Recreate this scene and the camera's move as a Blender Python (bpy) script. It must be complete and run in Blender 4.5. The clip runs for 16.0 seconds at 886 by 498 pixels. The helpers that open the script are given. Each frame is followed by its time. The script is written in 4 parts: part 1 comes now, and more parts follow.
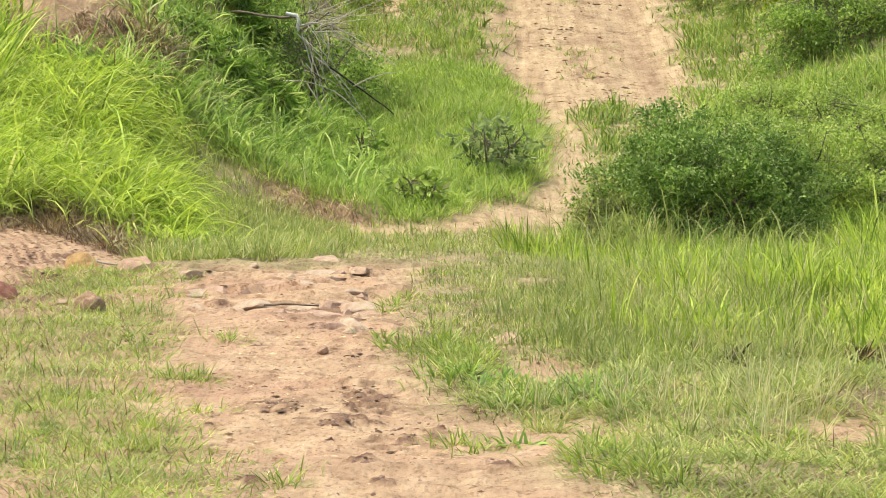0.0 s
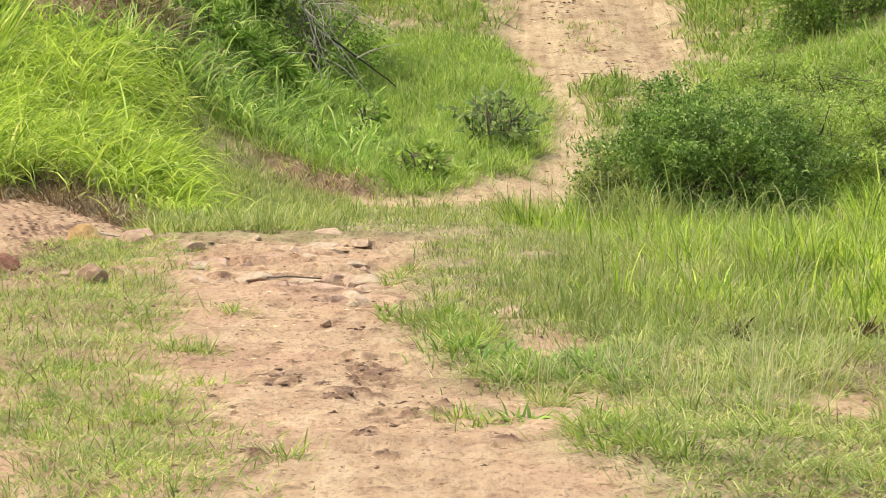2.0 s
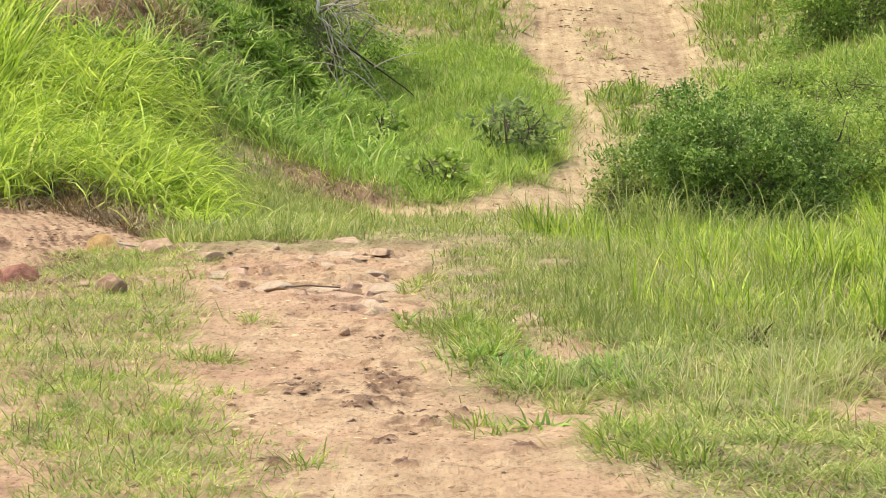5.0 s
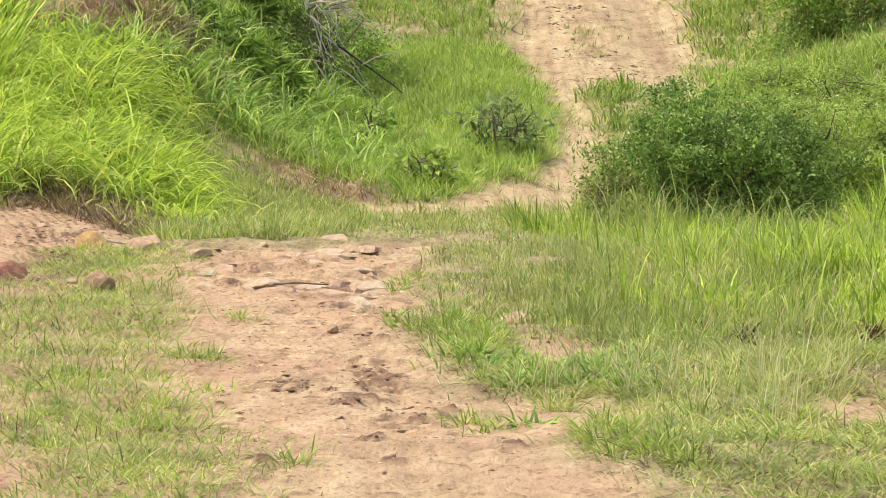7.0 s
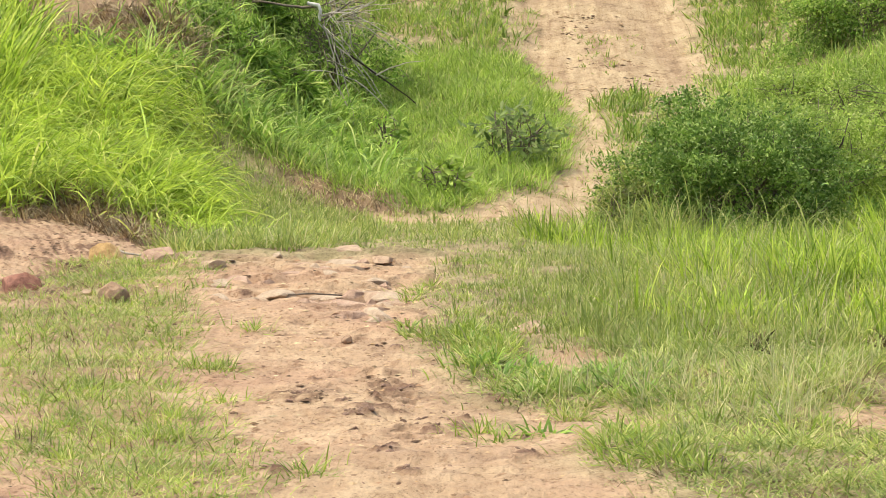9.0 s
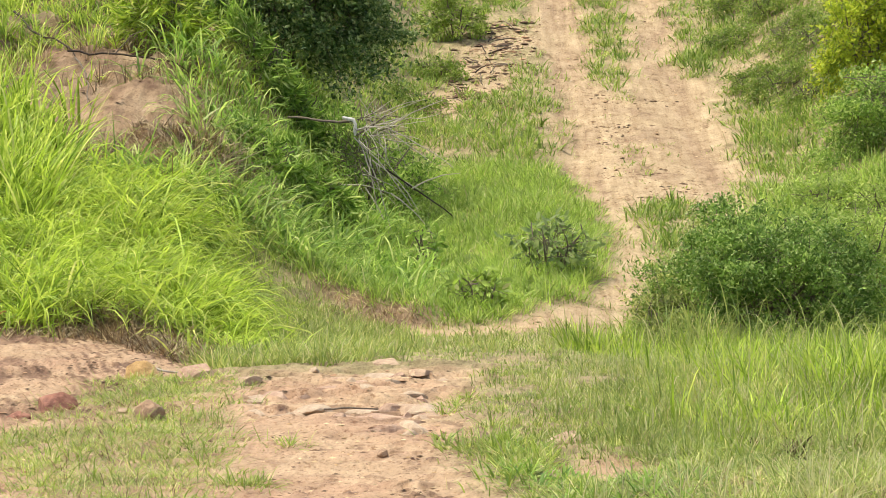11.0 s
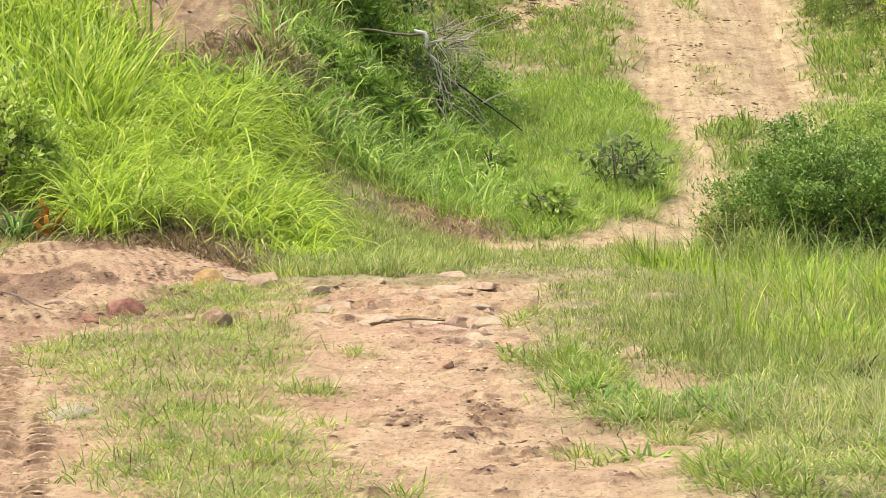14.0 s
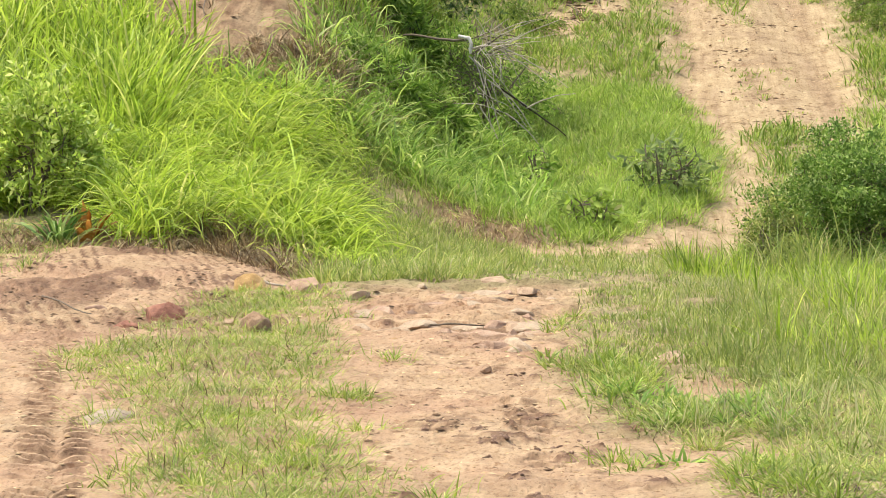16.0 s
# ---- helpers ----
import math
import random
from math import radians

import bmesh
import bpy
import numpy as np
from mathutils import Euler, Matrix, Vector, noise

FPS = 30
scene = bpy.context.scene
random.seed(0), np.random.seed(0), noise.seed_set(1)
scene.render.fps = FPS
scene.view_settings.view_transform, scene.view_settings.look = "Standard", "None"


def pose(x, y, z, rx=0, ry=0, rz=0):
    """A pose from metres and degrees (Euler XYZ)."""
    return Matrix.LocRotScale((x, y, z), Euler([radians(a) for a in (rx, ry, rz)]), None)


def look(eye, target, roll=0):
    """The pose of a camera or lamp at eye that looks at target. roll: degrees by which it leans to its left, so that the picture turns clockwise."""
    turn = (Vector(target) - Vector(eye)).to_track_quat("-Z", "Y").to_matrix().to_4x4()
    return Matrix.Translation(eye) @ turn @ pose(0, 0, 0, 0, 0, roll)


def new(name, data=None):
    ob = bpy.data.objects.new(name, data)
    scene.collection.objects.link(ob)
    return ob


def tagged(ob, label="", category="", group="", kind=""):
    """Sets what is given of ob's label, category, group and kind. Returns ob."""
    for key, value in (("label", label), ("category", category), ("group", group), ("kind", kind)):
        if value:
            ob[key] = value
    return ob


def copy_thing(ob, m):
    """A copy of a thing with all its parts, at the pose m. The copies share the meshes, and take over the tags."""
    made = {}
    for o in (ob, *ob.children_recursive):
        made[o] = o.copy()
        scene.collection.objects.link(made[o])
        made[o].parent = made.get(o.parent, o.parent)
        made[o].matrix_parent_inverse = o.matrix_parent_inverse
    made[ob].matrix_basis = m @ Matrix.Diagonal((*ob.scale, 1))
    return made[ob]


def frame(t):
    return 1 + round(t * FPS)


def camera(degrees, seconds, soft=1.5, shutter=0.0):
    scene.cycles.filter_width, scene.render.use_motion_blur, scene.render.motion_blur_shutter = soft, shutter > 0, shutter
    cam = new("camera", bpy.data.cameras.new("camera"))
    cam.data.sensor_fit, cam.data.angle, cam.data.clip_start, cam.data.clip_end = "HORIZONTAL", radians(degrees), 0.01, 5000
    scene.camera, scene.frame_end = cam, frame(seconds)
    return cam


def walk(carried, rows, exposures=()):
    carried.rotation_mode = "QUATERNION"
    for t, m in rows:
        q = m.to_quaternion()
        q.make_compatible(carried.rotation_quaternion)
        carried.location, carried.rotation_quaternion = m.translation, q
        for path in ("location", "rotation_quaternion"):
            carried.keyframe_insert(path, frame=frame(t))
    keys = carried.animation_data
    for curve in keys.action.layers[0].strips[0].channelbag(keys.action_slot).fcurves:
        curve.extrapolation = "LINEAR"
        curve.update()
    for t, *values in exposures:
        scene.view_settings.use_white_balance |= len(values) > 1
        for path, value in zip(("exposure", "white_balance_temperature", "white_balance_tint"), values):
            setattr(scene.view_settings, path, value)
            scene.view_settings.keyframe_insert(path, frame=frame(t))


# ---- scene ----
cam = camera(16.0, 16.0, soft=0.8)
PATH = [
    (0.0, -0.0000, 0.0000, 1.7000, 85.8884, -0.0000, -0.0000),
    (0.5, -0.0213, 0.0001, 1.7074, 85.7190, -0.1669, 0.0935),
    (1.0, -0.0151, -0.0070, 1.7082, 85.5777, -0.1427, 0.1121),
    (1.5, -0.0167, -0.0145, 1.7077, 85.4463, -0.1584, 0.0557),
    (2.0, -0.0158, 0.0052, 1.7038, 85.3870, -0.2342, 0.0239),
    (2.5, -0.0207, -0.0039, 1.7070, 85.4406, -0.2693, -0.0840),
    (3.0, -0.0145, -0.0033, 1.7056, 85.5514, -0.0836, -0.1755),
    (3.5, -0.0160, 0.0051, 1.7071, 85.6011, -0.0289, -0.0919),
    (4.0, -0.0171, 0.0155, 1.7061, 85.5706, 0.0688, 0.1694),
    (4.2, -0.0129, -0.0158, 1.7035, 85.5675, 0.1256, 0.3242),
    (6.5, -0.0152, 0.0002, 1.7023, 85.4964, 0.0140, 0.2597),
    (7.0, -0.0149, 0.0002, 1.7019, 85.4968, 0.0294, 0.1274),
    (7.5, -0.0121, 0.0098, 1.6971, 85.5675, 0.0585, 0.0985),
    (8.0, -0.0164, 0.0003, 1.6949, 85.6180, -0.0088, 0.2207),
    (8.2, -0.0145, -0.0120, 1.7035, 85.6221, 0.0159, 0.2828),
    (10.3, 0.0213, -0.0170, 1.6984, 86.7399, 1.1380, 0.7777),
    (10.5, 0.0324, -0.0025, 1.7044, 87.1546, 1.3079, 0.9280),
    (11.0, 0.0418, 0.0032, 1.6983, 87.7391, 1.3945, 1.0922),
    (11.5, 0.0409, -0.0010, 1.6831, 87.4447, 1.0955, 1.1039),
    (12.0, 0.0380, -0.0116, 1.6800, 86.8785, 0.7394, 1.3064),
    (12.5, 0.0381, -0.0061, 1.6798, 86.6110, 0.5439, 1.7200),
    (13.0, 0.0402, -0.0055, 1.6784, 86.5394, 0.5037, 2.0433),
    (13.5, 0.0393, 0.0023, 1.6729, 86.4327, 0.4501, 2.2339),
    (14.0, 0.0409, -0.0042, 1.6711, 86.2498, 0.3935, 2.3909),
    (14.5, 0.0387, -0.0039, 1.6671, 86.1037, 0.3474, 2.6122),
    (15.0, 0.0433, 0.0062, 1.6669, 86.1199, 0.3844, 2.9214),
    (15.5, 0.0765, 0.0038, 1.6693, 86.2455, 0.4933, 3.1238),
    (16.0, 0.0988, 0.0258, 1.6630, 86.3633, 0.3951, 3.2871),
]
walk(cam, [(t, pose(x, y, z, rx, ry, rz)) for t, x, y, z, rx, ry, rz in PATH], exposures=[(0.0, 0.54), (2.0, 0.49), (8.2, 0.49), (10.3, 0.52), (12.0, 0.56), (16.0, 0.57)])

# ---- light: a bright, thinly clouded sky ----
SUN_HEIGHT, SUN_TURN = radians(68), radians(-70)
world = bpy.data.worlds.new("sky")
scene.world = world
world.use_nodes = True
wn = world.node_tree.nodes
sky = wn.new("ShaderNodeTexSky")
sky.sky_type, sky.sun_disc, sky.sun_elevation, sky.sun_rotation = "NISHITA", False, SUN_HEIGHT, SUN_TURN
sky.dust_density, sky.ozone_density = 3.0, 0.6
wn["Background"].inputs["Strength"].default_value = 0.15
world.node_tree.links.new(sky.outputs[0], wn["Background"].inputs["Color"])
sun = new("sun", bpy.data.lights.new("sun", "SUN"))
sun.data.energy, sun.data.angle, sun.data.color = 3.95, radians(22), (0.97, 0.93, 0.785)
sun.matrix_world = look((0, 0, 40), (40 * math.cos(SUN_HEIGHT) * math.sin(SUN_TURN) * -1, 40 * math.cos(SUN_HEIGHT) * math.cos(SUN_TURN) * -1, 40 - 40 * math.sin(SUN_HEIGHT)))


# ---- materials ----
def shader(name):
    m = bpy.data.materials.new(name)
    m.use_nodes = True
    n, l = m.node_tree.nodes, m.node_tree.links
    return m, n, l, n["Principled BSDF"]


def ramp(n, l, source, stops):
    r = n.new("ShaderNodeValToRGB")
    e = r.color_ramp.elements
    while len(e) < len(stops):
        e.new(0.5)
    for el, (at, col) in zip(e, stops):
        el.position, el.color = at, (*col, 1)
    l.new(source, r.inputs[0])
    return r.outputs[0]


def grain(n, l, scale, detail=4.0, rough=0.6, stretch=None):
    tc = n.new("ShaderNodeTexCoord")
    src = tc.outputs["Object"]
    if stretch:
        mp = n.new("ShaderNodeMapping")
        mp.inputs["Scale"].default_value = stretch
        l.new(src, mp.inputs[0])
        src = mp.outputs[0]
    t = n.new("ShaderNodeTexNoise")
    t.inputs["Scale"].default_value, t.inputs["Detail"].default_value, t.inputs["Roughness"].default_value = scale, detail, rough
    l.new(src, t.inputs["Vector"])
    return t.outputs["Fac"]


def blend(n, l, fac, a, b, mode="MIX"):
    m = n.new("ShaderNodeMix")
    m.data_type, m.blend_type = "RGBA", mode
    for sock, v in ((m.inputs[0], fac), (m.inputs[6], a), (m.inputs[7], b)):
        if hasattr(v, "links"):
            l.new(v, sock)
        elif isinstance(v, (int, float)):
            sock.default_value = v
        else:
            sock.default_value = (*v, 1)
    return m.outputs[2]


def leaf_material(name, stops, glow=0.35, rough=0.55, spread=2.2, dark=0.7):
    """Blades and leaves: each one its own tint, and patches of a metre or so; part of the light passes through."""
    m, n, l, p = shader(name)
    geo = n.new("ShaderNodeNewGeometry")
    own, sum_, wrap = n.new("ShaderNodeObjectInfo"), n.new("ShaderNodeMath"), n.new("ShaderNodeMath")
    wrap.operation = "FRACT"
    l.new(geo.outputs["Random Per Island"], sum_.inputs[0])
    l.new(own.outputs["Random"], sum_.inputs[1])
    l.new(sum_.outputs[0], wrap.inputs[0])
    col = ramp(n, l, wrap.outputs[0], stops)
    patch = ramp(n, l, grain(n, l, spread, 3.0), [(0.34, (dark, dark + 0.02, dark - 0.02)), (0.66, (1.25, 1.2, 1.08))])
    col = blend(n, l, 1.0, col, patch, "MULTIPLY")
    clump = ramp(n, l, grain(n, l, spread * 4.5, 2.0), [(0.36, (dark, dark + 0.03, dark + 0.02)), (0.62, (1.2, 1.18, 1.1))])
    col = blend(n, l, 0.8, col, clump, "MULTIPLY")
    l.new(col, p.inputs["Base Color"])
    p.inputs["Roughness"].default_value = rough
    p.inputs["Specular IOR Level"].default_value = 0.22
    tr = n.new("ShaderNodeBsdfTranslucent")
    l.new(col, tr.inputs["Color"])
    mx = n.new("ShaderNodeMixShader")
    mx.inputs[0].default_value = glow
    l.new(p.outputs[0], mx.inputs[1])
    l.new(tr.outputs[0], mx.inputs[2])
    l.new(mx.outputs[0], n["Material Output"].inputs["Surface"])
    return m


def bark_material(name, a, b, scale=40, rough=0.85):
    m, n, l, p = shader(name)
    f = grain(n, l, scale, 5.0, 0.65)
    l.new(ramp(n, l, f, [(0.3, a), (0.7, b)]), p.inputs["Base Color"])
    p.inputs["Roughness"].default_value = rough
    p.inputs["Specular IOR Level"].default_value = 0.15
    bump = n.new("ShaderNodeBump")
    bump.inputs["Strength"].default_value, bump.inputs["Distance"].default_value = 0.6, 0.004
    l.new(f, bump.inputs["Height"])
    l.new(bump.outputs[0], p.inputs["Normal"])
    return m


def stone_material(name, a, b, c, scale=14):
    m, n, l, p = shader(name)
    f = grain(n, l, scale, 6.0, 0.65)
    col = ramp(n, l, f, [(0.3, a), (0.52, b), (0.72, c)])
    spots = ramp(n, l, grain(n, l, scale * 7, 3.0), [(0.35, (0.6, 0.58, 0.55)), (0.5, (1, 1, 1))])
    l.new(blend(n, l, 0.6, col, spots, "MULTIPLY"), p.inputs["Base Color"])
    p.inputs["Roughness"].default_value = 0.9
    bump = n.new("ShaderNodeBump")
    bump.inputs["Strength"].default_value, bump.inputs["Distance"].default_value = 0.8, 0.01
    l.new(grain(n, l, scale * 3, 6.0, 0.7), bump.inputs["Height"])
    l.new(bump.outputs[0], p.inputs["Normal"])
    return m


def earth_material():
    """Sandy track, reddish clay, humus under the grass, by what lies where (attributes sand, clay); clay also carries
    painted tyre-print shade.
    """
    m, n, l, p = shader("earth")
    big, mid, fine = grain(n, l, 0.9, 4.0), grain(n, l, 6.0, 8.0, 0.72, (1, 0.45, 1)), grain(n, l, 42.0, 5.0, 0.75, (1, 0.45, 1))
    sand = ramp(n, l, mid, [(0.3, (0.31, 0.19, 0.11)), (0.43, (0.425, 0.28, 0.165)), (0.64, (0.51, 0.36, 0.222))])
    pink = ramp(n, l, mid, [(0.32, (0.29, 0.165, 0.1)), (0.6, (0.46, 0.285, 0.178))])
    sand = blend(n, l, ramp(n, l, big, [(0.42, (0, 0, 0)), (0.62, (0.7, 0.7, 0.7))]), sand, pink)
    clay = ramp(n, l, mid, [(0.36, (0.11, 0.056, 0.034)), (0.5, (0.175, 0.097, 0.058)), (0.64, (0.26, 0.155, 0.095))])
    humus = ramp(n, l, mid, [(0.36, (0.17, 0.135, 0.06)), (0.64, (0.42, 0.34, 0.18))])
    a_sand, a_clay_shade, a_pale = (n.new("ShaderNodeAttribute") for _ in range(3))
    a_sand.attribute_name, a_clay_shade.attribute_name, a_pale.attribute_name = "sand", "clay", "pale"
    fleck = ramp(n, l, grain(n, l, 15.0, 4.0, 0.65, (1, 0.42, 1)), [(0.33, (0.56, 0.45, 0.37)), (0.41, (1, 1, 1)), (0.64, (1.06, 1.06, 1.05))])
    sand = blend(n, l, 0.85, sand, fleck, "MULTIPLY")
    pale = ramp(n, l, mid, [(0.34, (0.25, 0.165, 0.09)), (0.45, (0.40, 0.29, 0.165)), (0.64, (0.49, 0.37, 0.225))])
    lanes = ramp(n, l, grain(n, l, 1.3, 5.0, 0.7, (8, 0.35, 1)), [(0.36, (0.8, 0.76, 0.72)), (0.5, (1, 1, 1)), (0.66, (1.1, 1.1, 1.1))])
    pale = blend(n, l, 1.0, pale, lanes, "MULTIPLY")
    sand = blend(n, l, a_pale.outputs["Fac"], sand, pale)
    col = blend(n, l, a_sand.outputs["Fac"], humus, sand)
    # The clay colour also draws the shade painted on tyre lugs.
    col = blend(n, l, a_clay_shade.outputs["Fac"], col, clay)
    grit = ramp(n, l, fine, [(0.34, (0.42, 0.36, 0.3)), (0.45, (0.95, 0.94, 0.92)), (0.66, (1.2, 1.18, 1.14))])
    col = blend(n, l, 0.75, col, grit, "MULTIPLY")
    l.new(col, p.inputs["Base Color"])
    p.inputs["Roughness"].default_value = 0.92
    p.inputs["Specular IOR Level"].default_value = 0.25
    b1, b2 = n.new("ShaderNodeBump"), n.new("ShaderNodeBump")
    b1.inputs["Strength"].default_value, b1.inputs["Distance"].default_value = 0.9, 0.05
    b2.inputs["Strength"].default_value, b2.inputs["Distance"].default_value = 0.9, 0.014
    l.new(mid, b1.inputs["Height"])
    l.new(fine, b2.inputs["Height"])
    l.new(b1.outputs[0], b2.inputs["Normal"])
    l.new(b2.outputs[0], p.inputs["Normal"])
    return m


EARTH = earth_material()
LIME = leaf_material("lime_grass", [(0.0, (0.16, 0.26, 0.03)), (0.4, (0.405, 0.548, 0.068)), (0.88, (0.555, 0.655, 0.122)), (1.0, (0.65, 0.66, 0.24))], 0.42)
MEADOW = leaf_material("meadow_grass", [(0.0, (0.17, 0.265, 0.045)), (0.5, (0.3, 0.4, 0.065)), (0.85, (0.43, 0.49, 0.12)), (1.0, (0.6, 0.53, 0.29))], 0.4)
FRESH = leaf_material("fresh_leaf", [(0.0, (0.24, 0.36, 0.06)), (0.5, (0.4, 0.53, 0.11)), (1.0, (0.62, 0.69, 0.25))], 0.45, 0.5, 2.0)
OLIVE = leaf_material("olive_leaf", [(0.0, (0.2, 0.26, 0.06)), (0.6, (0.38, 0.43, 0.12)), (1.0, (0.6, 0.6, 0.26))], 0.42, 0.5, 2.5)
PALE = leaf_material("pale_grass", [(0.0, (0.19, 0.265, 0.055)), (0.45, (0.315, 0.39, 0.095)), (0.82, (0.44, 0.47, 0.16)), (1.0, (0.61, 0.54, 0.32))], 0.36, 0.55, 2.2, 0.72)
HOLLOW = leaf_material("hollow_grass", [(0.0, (0.2, 0.3, 0.05)), (0.5, (0.34, 0.48, 0.085)), (0.88, (0.46, 0.57, 0.15)), (1.0, (0.57, 0.55, 0.27))], 0.4)
SLOPE = leaf_material("slope_grass", [(0.0, (0.15, 0.24, 0.045)), (0.5, (0.28, 0.4, 0.07)), (0.85, (0.41, 0.48, 0.14)), (1.0, (0.52, 0.46, 0.25))], 0.38)
WEED = leaf_material("weed_leaf", [(0.0, (0.15, 0.27, 0.045)), (0.7, (0.32, 0.47, 0.1)), (1.0, (0.48, 0.57, 0.2))], 0.4)
STRAP = leaf_material("strap_leaf", [(0.0, (0.07, 0.15, 0.035)), (0.6, (0.18, 0.31, 0.08)), (1.0, (0.42, 0.53, 0.22))], 0.3, 0.4)
SPRIG = leaf_material("sprig_leaf", [(0.0, (0.24, 0.36, 0.06)), (0.6, (0.5, 0.62, 0.13)), (1.0, (0.76, 0.8, 0.34))], 0.5, 0.4, 3.0, 0.85)
REED = leaf_material("reed_leaf", [(0.0, (0.13, 0.24, 0.04)), (0.5, (0.31, 0.47, 0.09)), (0.85, (0.48, 0.61, 0.16)), (1.0, (0.62, 0.68, 0.29))], 0.47)
BUSH = leaf_material("bush_leaf", [(0.0, (0.1, 0.18, 0.035)), (0.5, (0.2, 0.33, 0.065)), (0.85, (0.34, 0.47, 0.12)), (1.0, (0.56, 0.64, 0.26))], 0.38, 0.45, 1.6)
GREYLEAF = leaf_material("grey_green_leaf", [(0.0, (0.15, 0.22, 0.07)), (0.6, (0.31, 0.41, 0.15)), (1.0, (0.5, 0.57, 0.27))], 0.42, 0.4)
DARK = leaf_material("dark_leaf", [(0.0, (0.062, 0.119, 0.031)), (0.6, (0.175, 0.269, 0.081)), (1.0, (0.525, 0.6, 0.275))], 0.3, 0.4, 3.0)
SEED = leaf_material("seed_stalk", [(0.0, (0.38, 0.41, 0.17)), (1.0, (0.64, 0.58, 0.36))], 0.35, 0.6, 2.2, 0.85)
GOLD = leaf_material("golden_leaf", [(0.0, (0.22, 0.32, 0.03)), (0.5, (0.46, 0.56, 0.05)), (1.0, (0.68, 0.7, 0.09))], 0.45)
STRAW = leaf_material("straw", [(0.0, (0.13, 0.085, 0.05)), (0.5, (0.29, 0.205, 0.125)), (1.0, (0.56, 0.46, 0.29))], 0.15)
DARK_TUFT = leaf_material("dark_tuft_grass", [(0.0, (0.05, 0.036, 0.022)), (0.6, (0.15, 0.11, 0.06)), (1.0, (0.32, 0.25, 0.13))], 0.1, 0.8)
RUST = leaf_material("withered_leaf", [(0.0, (0.38, 0.14, 0.03)), (1.0, (0.6, 0.3, 0.08))], 0.25)
BARK = bark_material("bark", (0.09, 0.07, 0.05), (0.24, 0.19, 0.14))
GREY_WOOD = bark_material("weathered_wood", (0.33, 0.28, 0.22), (0.6, 0.53, 0.42))
PALE_WOOD = bark_material("bleached_wood", (0.5, 0.46, 0.4), (0.74, 0.7, 0.62))
CHARRED = bark_material("dark_wood", (0.025, 0.02, 0.016), (0.09, 0.065, 0.045))
TAN = stone_material("tan_stone", (0.25, 0.16, 0.1), (0.42, 0.285, 0.175), (0.54, 0.4, 0.26))
OCHRE = stone_material("ochre_stone", (0.3, 0.17, 0.06), (0.52, 0.32, 0.12), (0.62, 0.44, 0.22))
BROWN = stone_material("brown_stone", (0.19, 0.115, 0.065), (0.34, 0.21, 0.12), (0.45, 0.31, 0.19))
RED = stone_material("red_stone", (0.14, 0.055, 0.034), (0.28, 0.115, 0.07), (0.39, 0.2, 0.125))
GREY = stone_material("grey_stone", (0.22, 0.175, 0.13), (0.33, 0.27, 0.21), (0.42, 0.35, 0.28))
CREAM = stone_material("cream_stone", (0.31, 0.215, 0.135), (0.43, 0.315, 0.205), (0.51, 0.39, 0.265))
PINK = stone_material("pink_stone", (0.26, 0.15, 0.095), (0.42, 0.27, 0.175), (0.54, 0.37, 0.25))
GRIT = leaf_material("grit", [(0.0, (0.2, 0.115, 0.065)), (0.4, (0.42, 0.28, 0.165)), (1.0, (0.62, 0.47, 0.31))], 0.0, 0.9)
CRUMB = leaf_material("soil_crumb", [(0.0, (0.1, 0.06, 0.038)), (0.7, (0.23, 0.14, 0.09)), (1.0, (0.36, 0.225, 0.145))], 0.0, 0.9)
DARK_LUMP = stone_material("dark_lump", (0.03, 0.02, 0.014), (0.07, 0.045, 0.03), (0.13, 0.09, 0.06), 20)
SOIL = stone_material("soil_clod", (0.19, 0.108, 0.07), (0.29, 0.175, 0.115), (0.39, 0.25, 0.17), 3)


# ---- the lie of the land ----
def vnoise(x, y, size, seed=0):
    """Smooth noise from -1 to 1, with lumps about size metres wide."""
    u, v = np.asarray(x, float) / size, np.asarray(y, float) / size
    i, j = np.floor(u), np.floor(v)
    a, b = u - i, v - j
    a, b = a * a * (3 - 2 * a), b * b * (3 - 2 * b)

    def h(p, q):
        s = np.sin(p * 127.1 + q * 311.7 + seed * 74.7) * 43758.5453
        return s - np.floor(s)

    return 2 * ((h(i, j) * (1 - a) + h(i + 1, j) * a) * (1 - b) + (h(i, j + 1) * (1 - a) + h(i + 1, j + 1) * a) * b) - 1


def fbm(x, y, size, octaves=3, seed=0):
    return sum(vnoise(x, y, size / 2**k, seed + 9 * k) / 2**k for k in range(octaves))


def step(e, width):
    s = np.clip(e / width * 0.5 + 0.5, 0, 1)
    return s * s * (3 - 2 * s)


def line(y, *pairs):
    return np.interp(y, [p[0] for p in pairs], [p[1] for p in pairs])


def near_segment(x, y, ax, ay, bx, by):
    t = np.clip(((x - ax) * (bx - ax) + (y - ay) * (by - ay)) / ((bx - ax) ** 2 + (by - ay) ** 2), 0, 1)
    return np.hypot(x - ax - t * (bx - ax), y - ay - t * (by - ay))


def strip_of(x, y):
    """The grassy strip between the two wheel lanes, 0 to 1."""
    n = 0.16 * fbm(x, y, 0.6, 3, 3)
    left = line(y, (8, -1.1), (11.6, -1.6), (13, -1.93), (15, -2.35), (16.7, -2.68), (18, -2.76), (21.4, -2.66), (22.5, -2.3))
    right = line(y, (8, -0.7), (11.6, -1.0), (14.6, -1.45), (18, -1.72), (20.5, -1.85), (22.5, -2.0))
    return step(x + n - left, 0.3) * step(right - x + n, 0.4) * step(21.5 - y, 0.5)


